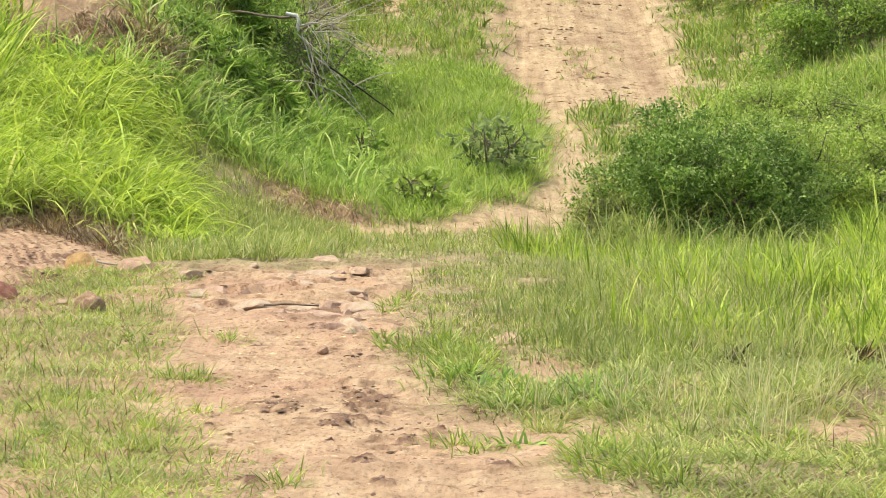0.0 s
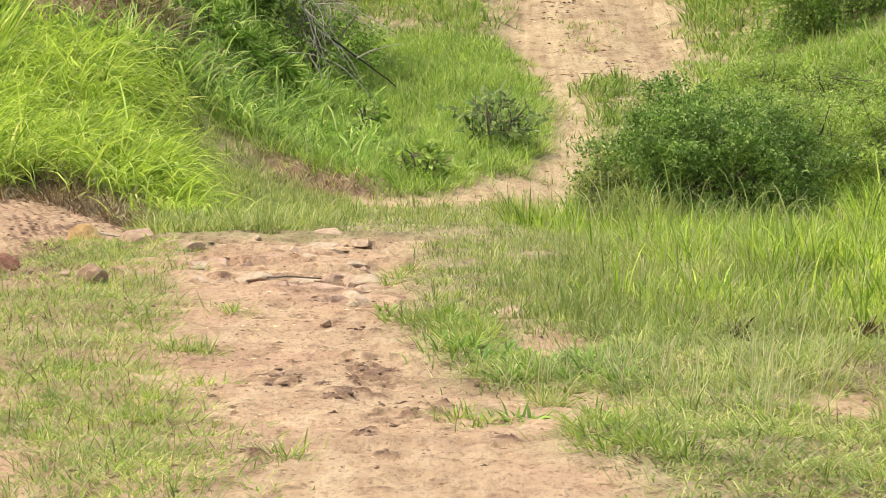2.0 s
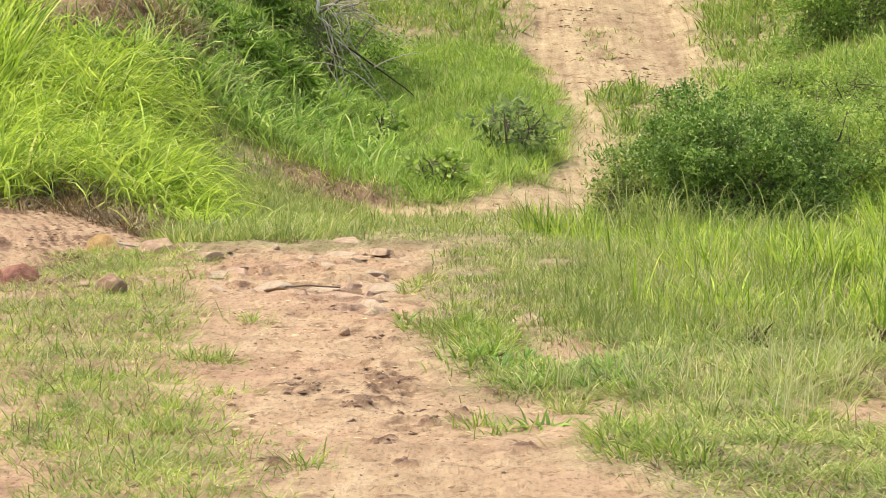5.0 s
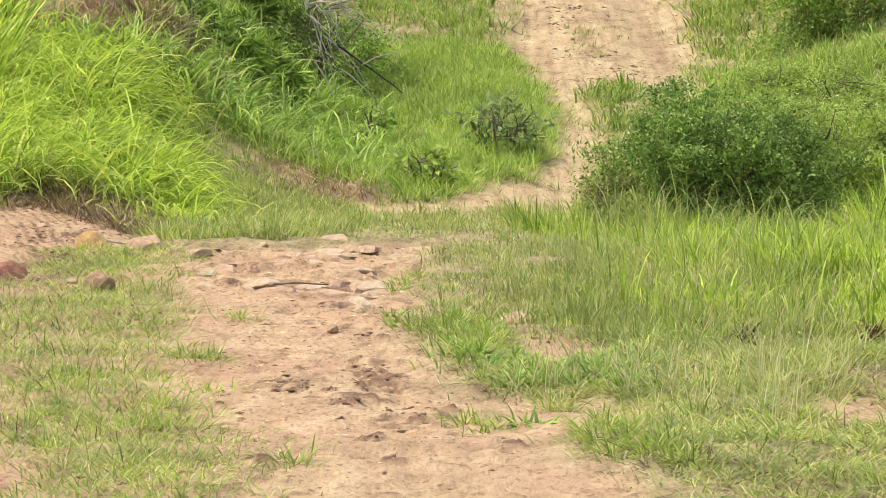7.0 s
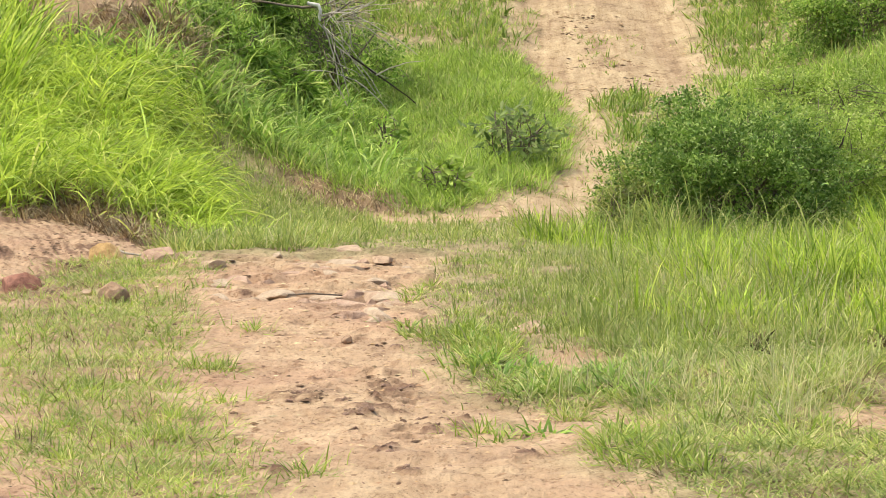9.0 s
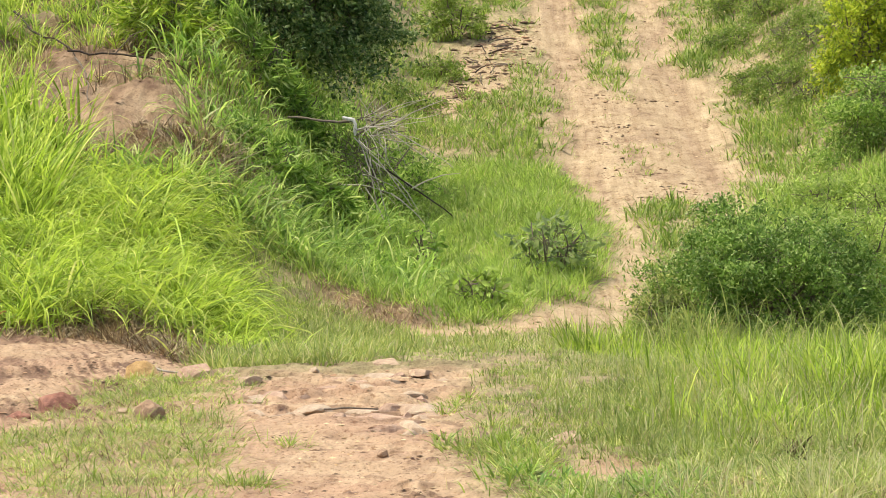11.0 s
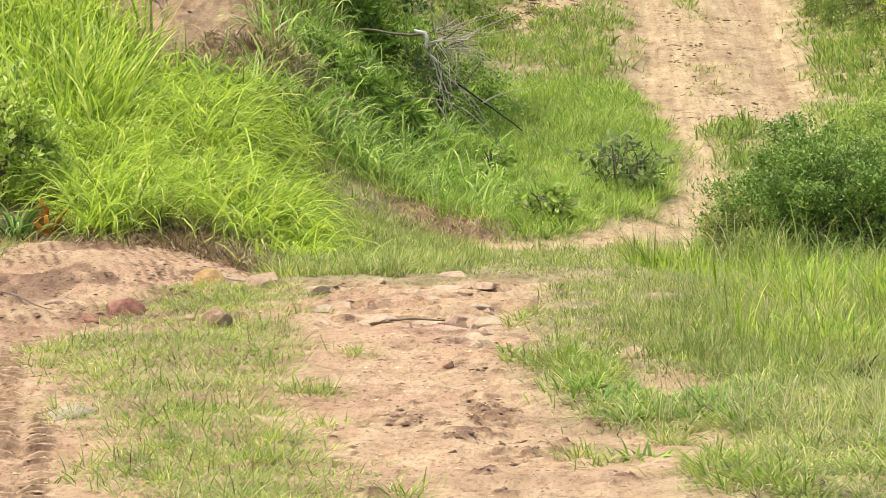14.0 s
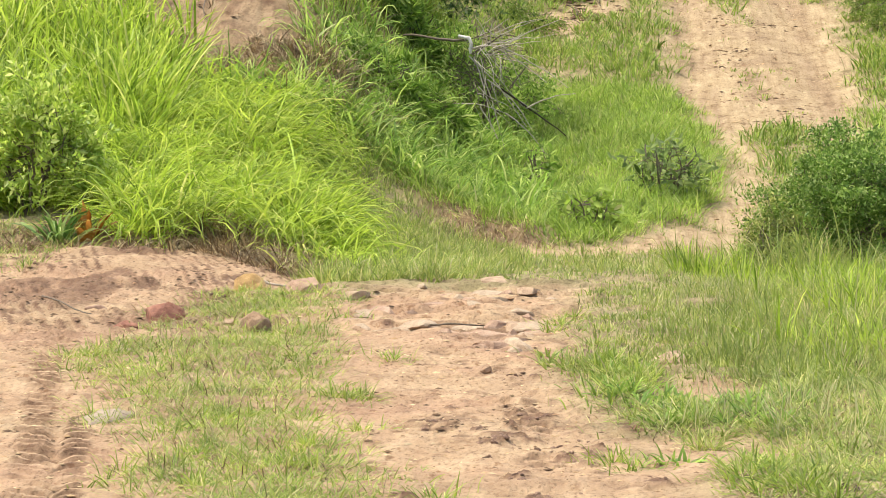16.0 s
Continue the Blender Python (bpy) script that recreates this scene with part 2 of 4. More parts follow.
def back_edge(x):
    return line(x, (-9, 24.6), (-5, 24.7), (-4.4, 25.2), (-3.75, 24.5), (-3.3, 25.1), (-2.35, 24.0), (-2.05, 21.9), (-1.7, 21.5), (-1.0, 21.8), (-0.3, 22.4), (0.3, 22.7))


def sand_of(x, y):
    """Where the ground is bare, 0 to 1."""
    n = (0.12 + 0.1 * step(y - 36, 3)) * fbm(x, y, 0.5, 3, 1)
    right = line(y, (4, 1.8), (8, 1.1), (11.3, 0.56), (13, 0.2), (14.6, -0.04), (16.6, -0.25), (20.6, -0.24), (22.3, -0.05), (24, 0.2))
    near = step(right - x + n, 0.22) * step(x + 7.5 + n, 1.5) * step(back_edge(x) - y + 3 * n, 0.5) * (1 - 0.4 * strip_of(x, y))
    pl = line(y, (35.4, 1.22), (37.2, 1.17), (38.5, 1.0), (39.7, 0.8), (46.5, 0.75), (49, 0.67), (56, 0.41), (70, 0.2), (120, 0))
    pr = line(y, (35.4, 1.62), (36.2, 2.6), (37.2, 2.9), (39.7, 3.0), (43.6, 3.25), (46.5, 3.3), (49, 2.85), (56, 2.86), (120, 3))
    far = step(x - pl + n, 0.2) * step(pr - x + n, 0.2) * step(y - 35.4, 0.4)
    bends = [(-1.0, 29.2, 0.08), (-0.5, 28.2, 0.4), (0.35, 29.0, 0.55), (1.0, 30.9, 0.4), (1.36, 33.0, 0.26), (1.42, 36.0, 0.22)]
    for (ax, ay, aw), (bx, by, bw) in zip(bends, bends[1:]):
        far = np.maximum(far, step((aw + bw) / 2 - near_segment(x, y, ax, ay, bx, by) + n, 0.2))
    island = step(1 - np.hypot((x - 2.0) / 0.42, (y - 36.7) / 1.2) + 2 * n, 0.3)
    ml = line(y, (46, 1.8), (48.5, 1.45), (56, 1.41), (120, 1.3))
    mr = line(y, (46, 1.8), (48.5, 1.95), (56, 2.2), (120, 2.2))
    median = step(x - ml + n, 0.15) * step(mr - x + n, 0.15) * step(y - 46.6, 1.0) * 0.9
    far = far * (1 - island) * (1 - median)
    bank = step(1 - np.hypot((x + 4.05 + 0.2 * (y - 33.9)) / 0.85, (y - 33.9) / 2.3) + 3 * n, 0.35)
    lip = 0.85 * step(0.2 - near_segment(x, y, -1.5, 30.1, -0.8, 29.2) + n, 0.2)
    gully = step(0.35 - near_segment(x, y, -0.9, 45.5, 0.1, 51.5) + 2 * n, 0.3)
    scree = step(1 - np.hypot((x - 3.6) / 0.5, (y - 47.4) / 1.2) + 4 * n, 0.5) * 0.6
    bare = step(1 - np.hypot((x - 0.43) / 0.35, (y - 12.9) / 0.7) + 3 * n, 0.4) + step(1 - np.hypot((x - 1.72) / 0.28, (y - 13) / 0.6) + 3 * n, 0.4) + 0.9 * step(1 - np.hypot((x - 0.5) / 0.22, (y - 15.5) / 0.6) + 3 * n, 0.4)
    return np.clip(np.maximum.reduce([near, far, bank, lip, gully, scree, np.clip(bare, 0, 1)]), 0, 1)


def clay_shade_of(x, y):
    """Darker ground: churned damp clay, wheel streaks, a band at the grass foot, and shade painted on tyre lugs."""
    n = fbm(x, y, 0.5, 3, 21)
    margin = step(x + 6 - 0 * y, 1.0) * step(-2.25 - x, 0.3) * step(y - 19.5, 4.0) * step(back_edge(x) + 0.6 - y, 0.3)
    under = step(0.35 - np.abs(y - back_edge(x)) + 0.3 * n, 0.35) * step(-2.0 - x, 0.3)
    wob = 0.08 * vnoise(x * 0, y, 2.5, 70)
    streak = sum(np.exp(-(((x - c + wob) / 0.05) ** 2)) for c in (0.85, 1.0, 1.15, 1.3, 2.25, 2.4, 2.6, 2.78)) * step(0.2 + fbm(x, y * 0.4, 0.6, 2, 71), 0.5) * 0.5 * step(y - 38, 2)
    crust = 0.45 * step(fbm(x, y, 0.35, 3, 72) - 0.25, 0.3) * step(0.35 - np.abs(x - 1.9), 0.3) * step(y - 38.5, 2) * step(47 - y, 2)
    red = 0.7 * step(1 - np.hypot((x + 0.72) / 0.35, (y - 18.3) / 0.5) + 0.8 * n, 0.5)
    # Shade painted on the tyre lugs, and the rut's dark dirt.
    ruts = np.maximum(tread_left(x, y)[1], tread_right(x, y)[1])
    patch = np.maximum(step(n - 0.55, 0.4) * 0.28, 0.5 * step(fbm(x, y * 0.6, 0.085, 2, 81) - 0.72, 0.15)) * step(22.6 - y, 1)
    lip = 0.6 * step(0.22 - near_segment(x, y, -1.72, 30.65, -0.8, 29.45) + 0.15 * n, 0.2)
    bank = (0.3 + 0.3 * step(n, 0.6) + 0.3 * step(vnoise(x + 0.5 * y, y * 0.15, 0.16, 24), 0.5)) * step(-2.5 - x, 0.5) * step(y - 31, 1)
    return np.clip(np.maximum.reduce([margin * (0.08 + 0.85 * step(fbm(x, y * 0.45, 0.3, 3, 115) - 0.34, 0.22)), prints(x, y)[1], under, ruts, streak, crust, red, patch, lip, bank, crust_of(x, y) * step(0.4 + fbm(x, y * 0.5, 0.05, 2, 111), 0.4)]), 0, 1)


CRUSTS = ((-0.45, 13.6, 0.07), (-0.31, 13.6, 0.05), (-0.77, 14.2, 0.075), (-0.32, 14.3, 0.1), (-0.72, 14.8, 0.03), (-0.96, 14.9, 0.018), (-0.31, 12.2, 0.05), (-0.21, 11.6, 0.04), (-0.71, 11.6, 0.05), (-0.04, 13.0, 0.07), (0.14, 13.9, 0.05), (-0.47, 16.1, 0.03), (-0.15, 12.9, 0.05), (-0.7, 18.9, 0.1), (0.23, 12.0, 0.05), (-1.34, 18.9, 0.05), (-0.55, 13.9, 0.03), (-0.38, 16.1, 0.025))


def crust_of(x, y):
    """Trodden-up crusts of darker soil on the nearer lane, 0 to 1."""
    n = fbm(x, y * 0.7, 0.06, 3, 110)
    return np.maximum.reduce([step(1 - np.hypot((x - a) / r, (y - b) / (2.6 * r)) + 0.9 * n, 0.5) for a, b, r in CRUSTS])


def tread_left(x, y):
    """A lugged tyre's print in the farther lane: height, and the dark of its rut and painted lug flanks."""
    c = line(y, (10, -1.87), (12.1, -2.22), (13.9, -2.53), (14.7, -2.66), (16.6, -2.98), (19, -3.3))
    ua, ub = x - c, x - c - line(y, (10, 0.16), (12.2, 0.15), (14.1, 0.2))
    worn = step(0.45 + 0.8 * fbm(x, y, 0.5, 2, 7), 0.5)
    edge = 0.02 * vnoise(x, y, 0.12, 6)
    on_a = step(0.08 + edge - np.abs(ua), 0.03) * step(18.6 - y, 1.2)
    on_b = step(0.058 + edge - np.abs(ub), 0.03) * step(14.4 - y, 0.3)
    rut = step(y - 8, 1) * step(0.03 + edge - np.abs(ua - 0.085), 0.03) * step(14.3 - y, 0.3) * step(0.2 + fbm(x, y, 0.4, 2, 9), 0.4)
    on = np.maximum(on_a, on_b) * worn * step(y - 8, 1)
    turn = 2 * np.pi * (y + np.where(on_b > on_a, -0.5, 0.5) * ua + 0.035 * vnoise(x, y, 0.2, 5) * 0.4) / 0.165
    # Darkens each lug's near flank: its shade, put into the soil colour.
    flank_shade = step(np.sin(turn + 1.2) + 0.4 * vnoise(x, y, 0.1, 4) - 0.5, 0.25)
    return on * (0.015 * np.clip(np.sin(turn) * 2.5, -1, 1) - 0.006) - 0.012 * rut, np.maximum(0.7 * on * flank_shade, 0.25 * rut)


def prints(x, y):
    """Ridges left by lugged tyres in the soft clay: height from -1 to 1, painted flank shade, and where they are."""
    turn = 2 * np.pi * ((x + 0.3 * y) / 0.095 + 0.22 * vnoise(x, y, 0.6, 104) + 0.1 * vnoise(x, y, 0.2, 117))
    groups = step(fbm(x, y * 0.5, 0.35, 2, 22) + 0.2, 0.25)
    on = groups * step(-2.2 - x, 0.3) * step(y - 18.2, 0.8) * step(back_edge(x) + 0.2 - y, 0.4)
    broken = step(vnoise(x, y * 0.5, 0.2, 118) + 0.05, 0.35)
    # The second value is shade painted along each ridge's flank.
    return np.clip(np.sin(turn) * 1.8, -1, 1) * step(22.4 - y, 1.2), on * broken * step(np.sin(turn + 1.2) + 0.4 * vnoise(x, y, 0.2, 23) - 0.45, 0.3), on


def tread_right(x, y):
    """Two rows of lug marks in the nearer lane: height and the shade painted on their flanks."""
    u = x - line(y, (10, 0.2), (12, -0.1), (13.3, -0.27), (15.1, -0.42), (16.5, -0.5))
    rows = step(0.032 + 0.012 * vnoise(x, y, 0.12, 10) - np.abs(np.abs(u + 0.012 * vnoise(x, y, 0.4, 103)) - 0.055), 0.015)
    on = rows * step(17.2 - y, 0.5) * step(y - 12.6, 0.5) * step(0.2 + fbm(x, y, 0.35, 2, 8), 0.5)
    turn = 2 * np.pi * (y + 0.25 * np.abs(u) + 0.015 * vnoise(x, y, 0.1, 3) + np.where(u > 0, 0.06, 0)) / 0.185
    # The second value paints the shaded flanks of the lug marks.
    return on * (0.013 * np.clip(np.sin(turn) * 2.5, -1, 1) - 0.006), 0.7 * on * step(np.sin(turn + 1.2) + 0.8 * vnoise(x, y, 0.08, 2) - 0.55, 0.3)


POOLS = ((-2.29, 14.4, 0.1, 0.28),)


def land(x, y):
    """The height of the bare ground."""
    x, y = np.asarray(x, float), np.asarray(y, float)
    z = line(y, (-60, 0.3), (8, 0), (20, 0), (23, -0.03), (26, -0.13), (29, -0.2), (31, -0.06), (33.8, 0.18), (37.2, 0.63), (40.7, 1.04), (46.5, 2.03), (52.1, 3.29), (56, 4.2), (70, 7.5), (110, 14), (200, 18), (600, 20))
    s = np.clip((-1.0 - x) / 2.6, 0, 1)
    s = s * s * (3 - 2 * s)
    t = np.clip((-2.2 - x) / 1.0, 0, 1)
    z = z + t * 0.06 * np.clip(y - 21, 0, 4) + s * 0.17 * np.clip(y - 25, 0, 14)
    r = np.clip((x - 3.3) / 3.0, 0, 1)
    z = z + r * r * (3 - 2 * r) * 0.12 * np.clip(y - 34, 0, 12)
    dip = step(y - 22.5, 2.5) * step(30.5 - y, 2.5) * step(x - 0.85, 0.5)
    z = z - 0.26 * dip
    wild = step(np.hypot(x / 9, (y - 28) / 38) - 1, 0.3)
    z = z + wild * 0.5 * fbm(x, y, 9.0, 3, 40) + 0.025 * fbm(x, y, 1.7, 3, 11) * step(y - 6, 4)
    bare = sand_of(x, y)
    lane = 0.01 * strip_of(x, y) + 0.015 * (1 - bare) - 0.02 * bare
    rough = (1 - 0.5 * step(y - 30, 3)) * 0.012 * fbm(x, y, 0.25, 3, 12) + 0.009 * fbm(x, y * 0.6, 0.07, 2, 13)
    ledge = step(1 - np.hypot((x + 1.0) / 1.1, (y - 20.9) / 2.2), 0.5)
    slabs = vnoise(x, y * 1.6, 0.34, 15)
    rough = rough + ledge * (0.022 * np.clip(slabs * 6, -1, 1) + 0.012 * np.clip(5 * vnoise(x, y * 1.5, 0.13, 16), -1, 1))
    churn = step(-2.1 - x, 0.5) * step(y - 18.5, 2.0) * step(26.5 - y, 1.0)
    rough = rough + churn * (0.03 * fbm(x, y, 0.45, 2, 17) + 0.014 * (0.5 - np.abs(vnoise(x + 0.25 * y, y * 0.5, 0.12, 113))) + 0.008 * (0.5 - np.abs(vnoise(x, y * 0.6, 0.06, 114)))) + 0.007 * prints(x, y)[0] * prints(x, y)[2]
    bank = step(-2.6 - x, 0.4) * step(y - 31, 1.0) * (0.11 * fbm(x, y, 0.5, 4, 19) + 0.04 * (0.5 - np.abs(vnoise(x, y, 0.18, 116))) + 0.05 * vnoise(x + 0.5 * y, y * 0.15, 0.22, 20))
    lip = 0.13 * step(0.3 - near_segment(x, y, -1.85, 31.05, -0.8, 29.85) + 0.1 * fbm(x, y, 0.4, 2, 91), 0.22)
    wheel = 0.07 * step(y - 38, 3) * bare * (np.exp(-((x - 1.0) / 0.3) ** 2) + np.exp(-((x - 2.6) / 0.3) ** 2)) * -1
    rough = rough + tread_left(x, y)[0] + tread_right(x, y)[0] + crust_of(x, y) * (0.012 + 0.012 * fbm(x, y * 0.6, 0.06, 2, 112))
    for px, py, pw, pd in POOLS:
        rough = rough * (1 - step(1.5 - np.hypot((x - px) / pw, (y - py) / pd), 0.35))
    return z + lane + rough + bank + lip + wheel


def mesh_of(name, verts, faces, mat, smooth=True):
    """A mesh from arrays; faces is a list of index arrays, one for each count of corners."""
    verts = np.asarray(verts, np.float32)
    me = bpy.data.meshes.new(name)
    me.vertices.add(len(verts))
    me.vertices.foreach_set("co", verts.ravel())
    counts = np.concatenate([np.full(len(f), f.shape[1]) for f in faces])
    loops = np.concatenate([f.ravel() for f in faces])
    me.loops.add(len(loops))
    me.loops.foreach_set("vertex_index", loops.astype(np.int32))
    me.polygons.add(len(counts))
    me.polygons.foreach_set("loop_start", np.concatenate([[0], np.cumsum(counts)[:-1]]).astype(np.int32))
    me.polygons.foreach_set("loop_total", counts.astype(np.int32))
    me.polygons.foreach_set("use_smooth", np.full(len(counts), smooth))
    me.update(calc_edges=True)
    me.materials.append(mat)
    return me


def part(name, me, parent, label=""):
    ob = new(name, me)
    ob.parent = parent
    return tagged(ob, label)


def spaced(*runs):
    """Grid lines: runs of (from, to, spacing)."""
    return np.concatenate([np.arange(a, b - 1e-6, d) for a, b, d in runs] + [[runs[-1][1]]])


gx = spaced((-900, -100, 100), (-100, -20, 8), (-20, -8, 1), (-8, -4.4, 0.12), (-4.4, -1.9, 0.016), (-1.9, -0.8, 0.034), (-0.8, 0.3, 0.02), (0.3, 2.0, 0.08), (2.0, 6, 0.15), (6, 20, 1), (20, 100, 8), (100, 900, 100))
gy = spaced((-300, -20, 20), (-20, 6, 1.5), (6, 10.5, 0.1), (10.5, 16.8, 0.022), (16.8, 19, 0.04), (19, 25, 0.04), (25, 41, 0.18), (41, 60, 0.3), (60, 120, 1.5), (120, 400, 20), (400, 1600, 120))
GX, GY = np.meshgrid(gx, gy)
ids = np.arange(GX.size).reshape(GX.shape)
quads = np.stack([ids[:-1, :-1], ids[:-1, 1:], ids[1:, 1:], ids[1:, :-1]], -1).reshape(-1, 4)
GV = np.stack([GX, GY, land(GX, GY)], -1).reshape(-1, 3)
SAND, CLAY_SHADE = sand_of(GX, GY).ravel(), clay_shade_of(GX, GY).ravel()
PALE_SOIL = np.clip(step(GY - 28, 4) + 0.35 * step(fbm(GX, GY, 1.4, 2, 73) - 0.2, 0.5), 0, 1).ravel()
QX, QY = GX.ravel()[quads[:, 0]], GY.ravel()[quads[:, 0]]
on_track = (SAND[quads].mean(1) > 0.6) & (np.abs(QX + 0.5) < 5.5) & (QY < 70) & ((QX > -1.4) | (QY < 27))


def sheet(name, faces):
    """A piece of the land's grid, with what soil lies where and the tyre lugs' painted shade."""
    used, local = np.unique(faces, return_inverse=True)
    me = mesh_of(name, GV[used], [local.reshape(-1, 4)], EARTH)
    for key, values in (("sand", SAND), ("clay", CLAY_SHADE), ("pale", PALE_SOIL)):
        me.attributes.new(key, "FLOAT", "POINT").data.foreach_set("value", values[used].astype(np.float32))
    return me


ground = tagged(new("ground", sheet("ground", quads[~on_track])), "sandy earth ground rising into grassy banks and slopes", "ground", kind="structure")
road = tagged(new("road", sheet("road", quads[on_track])), "rutted sandy dirt track with tyre prints and stones", "dirt road", kind="structure")


# ---- grass ----
rng = np.random.default_rng(5)


def blades(name, mat, root, heading, length, width, lean, droop, k=3):
    """Curved tapering blades, one for each row of the arrays."""
    n = len(root)
    at, th = root.copy(), lean.copy()
    turn = heading + np.pi / 2 + rng.normal(0, 0.5, n)
    side = np.stack([np.cos(turn), np.sin(turn), rng.normal(0, 0.25, n)], -1)
    rows_ = []
    for i in range(k):
        w = width * (1.0 if i == 0 else 1.15 - 0.85 * (i / k) ** 1.5) * 0.5
        rows_ += [at - side * w[:, None], at + side * w[:, None]]
        seg = length / k
        at = at + np.stack([np.sin(th) * np.cos(heading), np.sin(th) * np.sin(heading), np.cos(th)], -1) * seg[:, None]
        th = th + droop * 2 * (i + 1) / (k * (k + 1))
    rows_.append(at)
    v = np.stack(rows_, 1).reshape(-1, 3)
    o = (np.arange(n) * (2 * k + 1))[:, None]
    q = np.concatenate([o + np.array([[2 * i, 2 * i + 1, 2 * i + 3, 2 * i + 2]]) for i in range(k - 1)]) if k > 1 else np.zeros((0, 4), int)
    t = o + np.array([[2 * k - 2, 2 * k - 1, 2 * k]])
    return mesh_of(name, v, [q, t], mat)


def tufts(area, count, per, keep, reach=0.05):
    """Roots gathered in tufts inside the area (x0, x1, y0, y1), where keep(x, y) allows: roots, headings outward from the tuft, tuft numbers."""
    x, y = rng.uniform(area[0], area[1], count), rng.uniform(area[2], area[3], count)
    ok = rng.random(count) < keep(x, y)
    x, y = x[ok], y[ok]
    n = rng.poisson(per, len(x)) + 1
    who = np.repeat(np.arange(len(x)), n)
    a, r = rng.uniform(0, 2 * np.pi, len(who)), np.abs(rng.normal(0, reach, len(who)))
    px, py = x[who] + r * np.cos(a), y[who] + r * np.sin(a)
    root = np.stack([px, py, land(px, py) - 0.01], -1)
    return root, a + rng.normal(0, 0.6, len(who)), who


def sward(name, label, mat, area, count, per, keep, tall, width, lean=0.35, droop=0.9, k=3, reach=0.05, wind=0.0):
    root, head, who = tufts(area, count, per, keep, reach)
    if wind:
        sweep = np.where(rng.random(who.max() + 1) < 0.66, -0.5, np.pi + 0.5)[who]
        head = np.where(rng.random(len(head)) < wind, sweep + rng.normal(0, 0.6, len(head)), head)
    size = np.clip(rng.normal(1, 0.22, who.max() + 1), 0.5, 1.6)[who]
    length = tall(root[:, 0], root[:, 1]) * size * rng.uniform(0.55, 1.15, len(root))
    n = len(root)
    me = blades(name, mat, root, head, length, width * rng.uniform(0.7, 1.3, n), np.abs(rng.normal(lean, 0.3, n)), np.abs(rng.normal(droop, 0.4 * droop, n)), k)
    return tagged(new(name, me), label, "grass", kind="stuff")


def bare_less(x, y, power=1.0):
    """Room for grass: off the bare ground, and thin before the dark tree's foot."""
    under = step(1 - np.hypot((x + 2.5) / 1.0, (y - 37.6) / 1.1), 0.3)
    return np.clip(1 - 1.15 * sand_of(x, y), 0, 1) ** power * (1 - 0.7 * under)


def verge(y):
    return line(y, (8, 1.2), (11.3, 0.66), (14.6, 0.06), (16.6, -0.12), (22, -0.12), (27, -0.1))


def edge_low(x, y):
    """Grass is shorter and trodden towards the track."""
    low = 0.32 + 0.4 * step(15.0 - y, 1.5)
    return low + (1 - low) * step(x - verge(y) - 0.85, 0.75)


def right_side(x, y):
    """The verge, but for a few holes at dark spots and stones."""
    holes = sum(step(1 - np.hypot((x - a) / r, (y - b + 0.25) / (2.5 * r)), 0.4) for a, b, r in ((1.44, 15.5, 0.08), (1.71, 15.5, 0.07), (2.14, 15.6, 0.13), (1.27, 16.7, 0.07), (0.91, 11.6, 0.07), (0.33, 16.4, 0.11), (0.55, 15.9, 0.09)))
    return bare_less(x, y) * step(x - verge(y), 0.2) * np.clip(1 - holes, 0, 1)


def lush(x, y):
    """Where the verge is lush and tall, 0 to 1."""
    return step(x - line(y, (12, 2.6), (15, 1.9), (17, 1.5), (21, 1.25), (24, 1.0), (27, 1.0)) + 0.5 * fbm(x, y, 1.0, 2, 50), 0.7)


sward("meadow_grass", "short pale green grass with dry blades beside the track", PALE, (-0.6, 3.4, 10.4, 16.5), 9500, 11,
      lambda x, y: right_side(x, y) * (1 - 0.6 * lush(x, y)) * step(0.8 + fbm(x, y, 0.6, 3, 30), 0.5), lambda x, y: edge_low(x, y) * (0.15 + 0.06 * vnoise(x, y, 0.5, 31)), 0.0055, 1.15, 1.1, 3, 0.09)
sward("dry_grass", "matted straw-coloured grass among the pale verge", STRAW, (-0.4, 3.4, 10.4, 18.5), 3000, 8,
      lambda x, y: right_side(x, y) * (1 - 0.7 * lush(x, y)) * step(0.15 + fbm(x, y, 0.45, 3, 92), 0.4), lambda x, y: edge_low(x, y) * (0.14 + 0.05 * vnoise(x, y, 0.4, 93)), 0.0045, 1.2, 1.2, 3, 0.09)
sward("meadow_grass", "thin pale grass with dry stems on the verge", PALE, (-0.5, 2.6, 15.5, 28.0), 6000, 11,
      lambda x, y: right_side(x, y) * (1 - 0.7 * lush(x, y)) * step(0.5 + fbm(x, y, 0.7, 3, 63), 0.5) * (1 - 0.5 * step(y - 23, 1) * step(1.0 - x, 0.4)), lambda x, y: edge_low(x, y) * (0.2 + 0.08 * vnoise(x, y, 0.5, 32)) - 0.08 * step(y - 22.5, 1) * step(0.9 - x, 0.4), 0.0065, 0.5, 0.9, 3, 0.09)
sward("meadow_grass", "fresh green grass among the pale verge", MEADOW, (-0.4, 4.6, 11.0, 27.5), 4200, 10,
      lambda x, y: right_side(x, y) * (0.28 + 0.6 * lush(x, y)) * step(0.05 + fbm(x, y, 0.6, 3, 64), 0.35) * (1 - 0.75 * step(y - 22.8, 1) * step(1.0 - x, 0.4)), lambda x, y: edge_low(x, y) * (0.15 + 0.12 * step(x - 0.9, 0.8) * step(y - 15, 3) + 0.06 * vnoise(x, y, 0.5, 65)), 0.0085, 0.6, 1.1, 3, 0.09)
